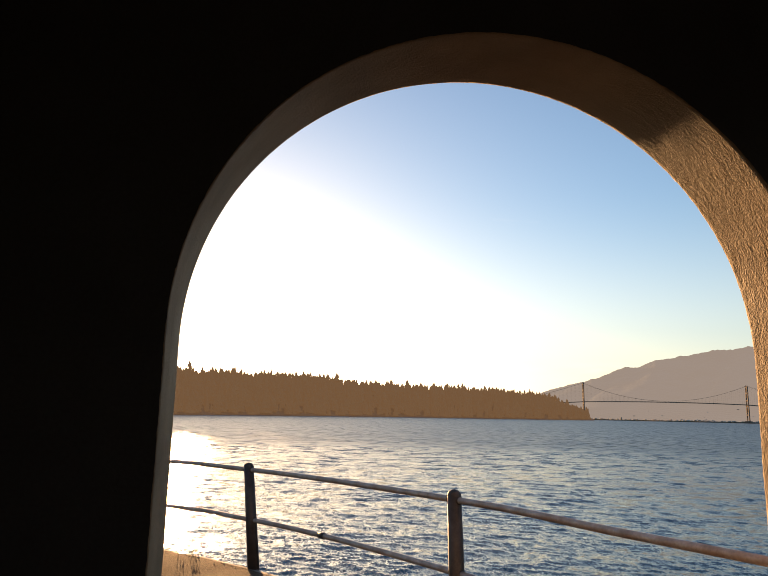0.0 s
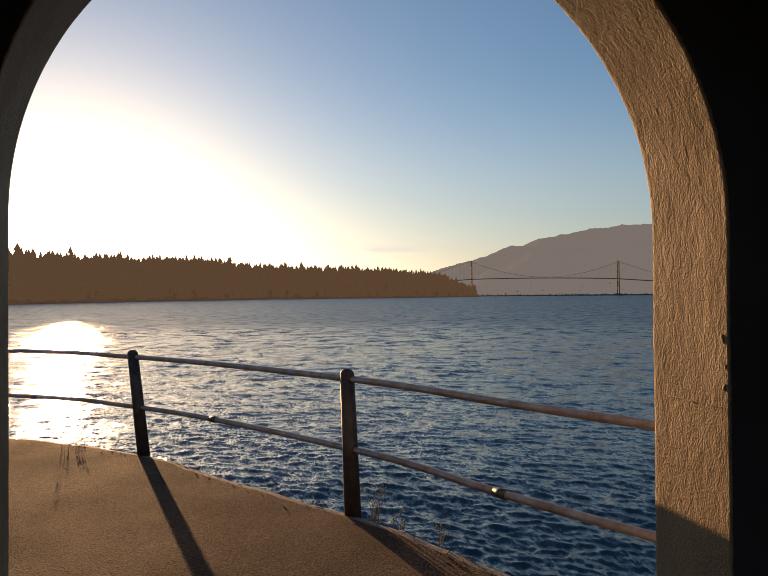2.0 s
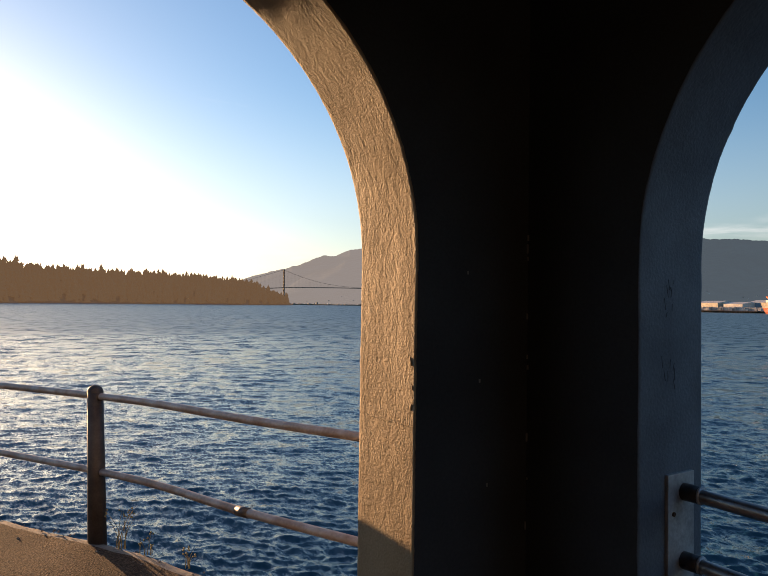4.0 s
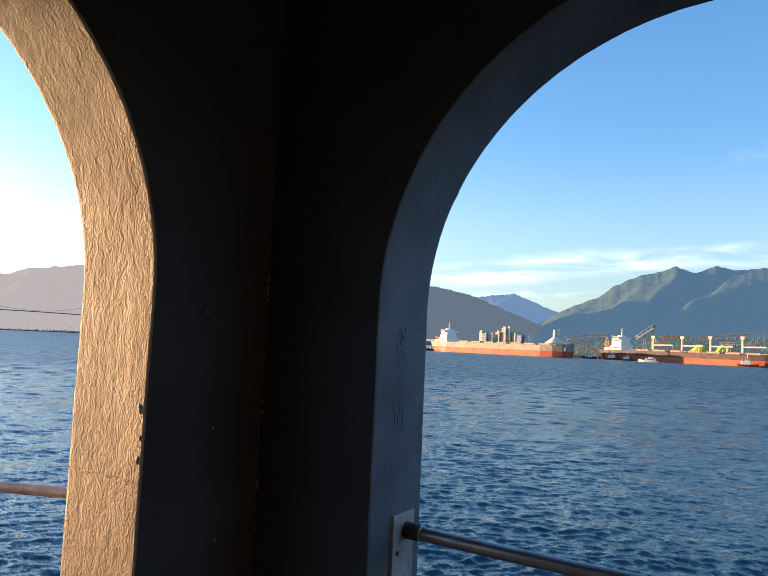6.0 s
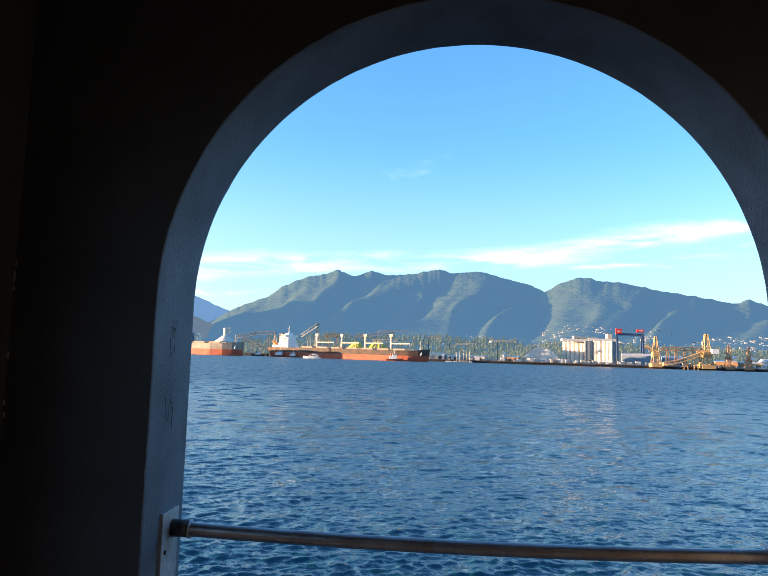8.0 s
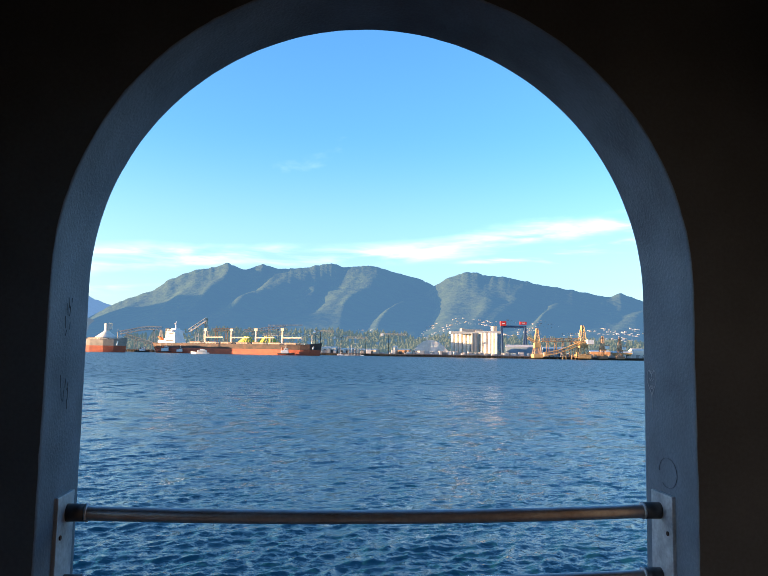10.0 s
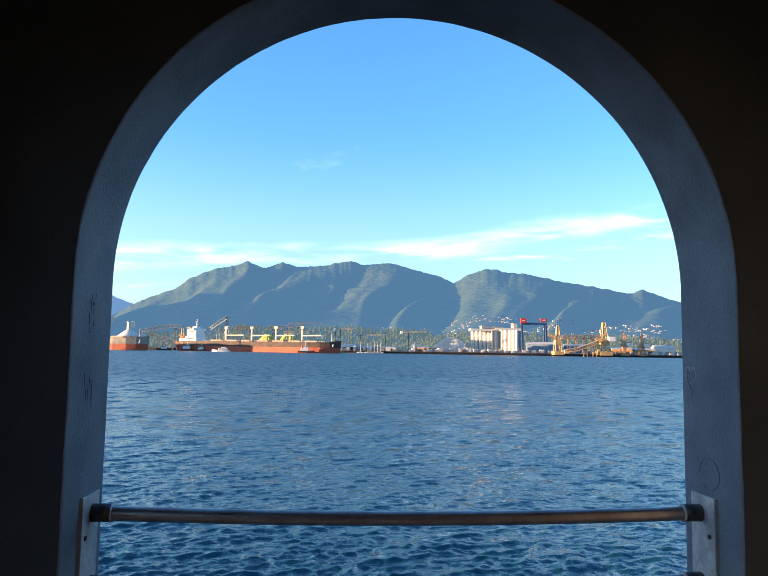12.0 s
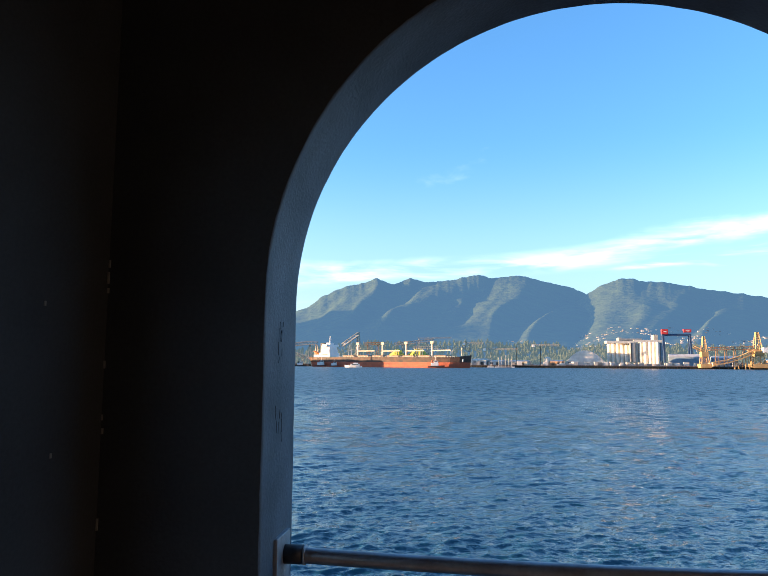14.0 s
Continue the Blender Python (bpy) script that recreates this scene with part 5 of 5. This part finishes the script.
for yy, z in ((1.86, 1.37), (1.90, 1.0), (1.80, 1.75)):
    part("fleck", box(bmesh.new(), (X1i + 0.001, yy, z), (0.003, 0.006, 0.012)), M["fleck"], flecks)


def weed(x, y, n_, h, seed):
    """A tuft of dry bent stalks with seed heads."""
    rn = random.Random(seed)
    ob = empty("weed_tuft", pose(x, y, -0.02), "dry yellow weeds growing from the seawall edge", "weeds", "weeds")
    for k in range(n_):
        a, l_ = rn.uniform(0, 6.28), h * rn.uniform(0.5, 1.1)
        b = Vector((rn.uniform(-0.04, 0.04), rn.uniform(-0.04, 0.04), 0))
        bm = bmesh.new()
        prev, w = b, 0.0035
        for s in range(1, 6):
            t_ = s / 5
            q = b + Vector((math.cos(a) * 0.35 * l_ * t_ * t_, math.sin(a) * 0.35 * l_ * t_ * t_, l_ * t_ * (1 - 0.12 * t_)))
            tube(bm, prev, q, w * (1.1 - t_ * 0.8), 5, w * (1.1 - t_ * 0.8) * 0.85)
            prev = q
        if k % 2:
            for s in range(4):
                bmesh.ops.create_icosphere(bm, subdivisions=1, radius=0.007, matrix=Matrix.Translation(prev + Vector((rn.uniform(-0.02, 0.02), rn.uniform(-0.02, 0.02), rn.uniform(-0.04, 0.01)))))
        part("stalk", bm, M["dry_grass"], ob)


weed(-4.50, 1.42, 9, 0.34, 1)
weed(-4.30, 1.53, 6, 0.13, 2)
weed(-3.95, 1.68, 7, 0.16, 3)
weed(-7.95, -0.78, 6, 0.16, 4)
weed(-8.05, -0.92, 5, 0.2, 5)

# grit along the crumbling edge
verts, faces = [], []
for k in range(900):
    p = line[rnd.randrange(int(len(line) * 0.55), len(line))]
    c = Vector((p.x + rnd.uniform(-0.03, 0.08), p.y - abs(rnd.gauss(0.06, 0.12)), 0.0))
    if c.x > X1o - 0.03:
        continue
    s = rnd.uniform(0.004, 0.014)
    n0 = len(verts)
    for q in ((1, 0, 0), (0, 1, 0), (-1, 0, 0), (0, -1, 0), (0, 0, 0.8), (0, 0, -0.6)):
        verts.append((c.x + q[0] * s * rnd.uniform(0.6, 1.2), c.y + q[1] * s * rnd.uniform(0.6, 1.2), c.z + q[2] * s))
    for a in range(4):
        faces += [(n0 + a, n0 + (a + 1) % 4, n0 + 4), (n0 + (a + 1) % 4, n0 + a, n0 + 5)]
tagged(mesh_object("path_grit", verts, faces, M["pebble"]), "loose grit scattered along the path edge", "gravel", kind="stuff")
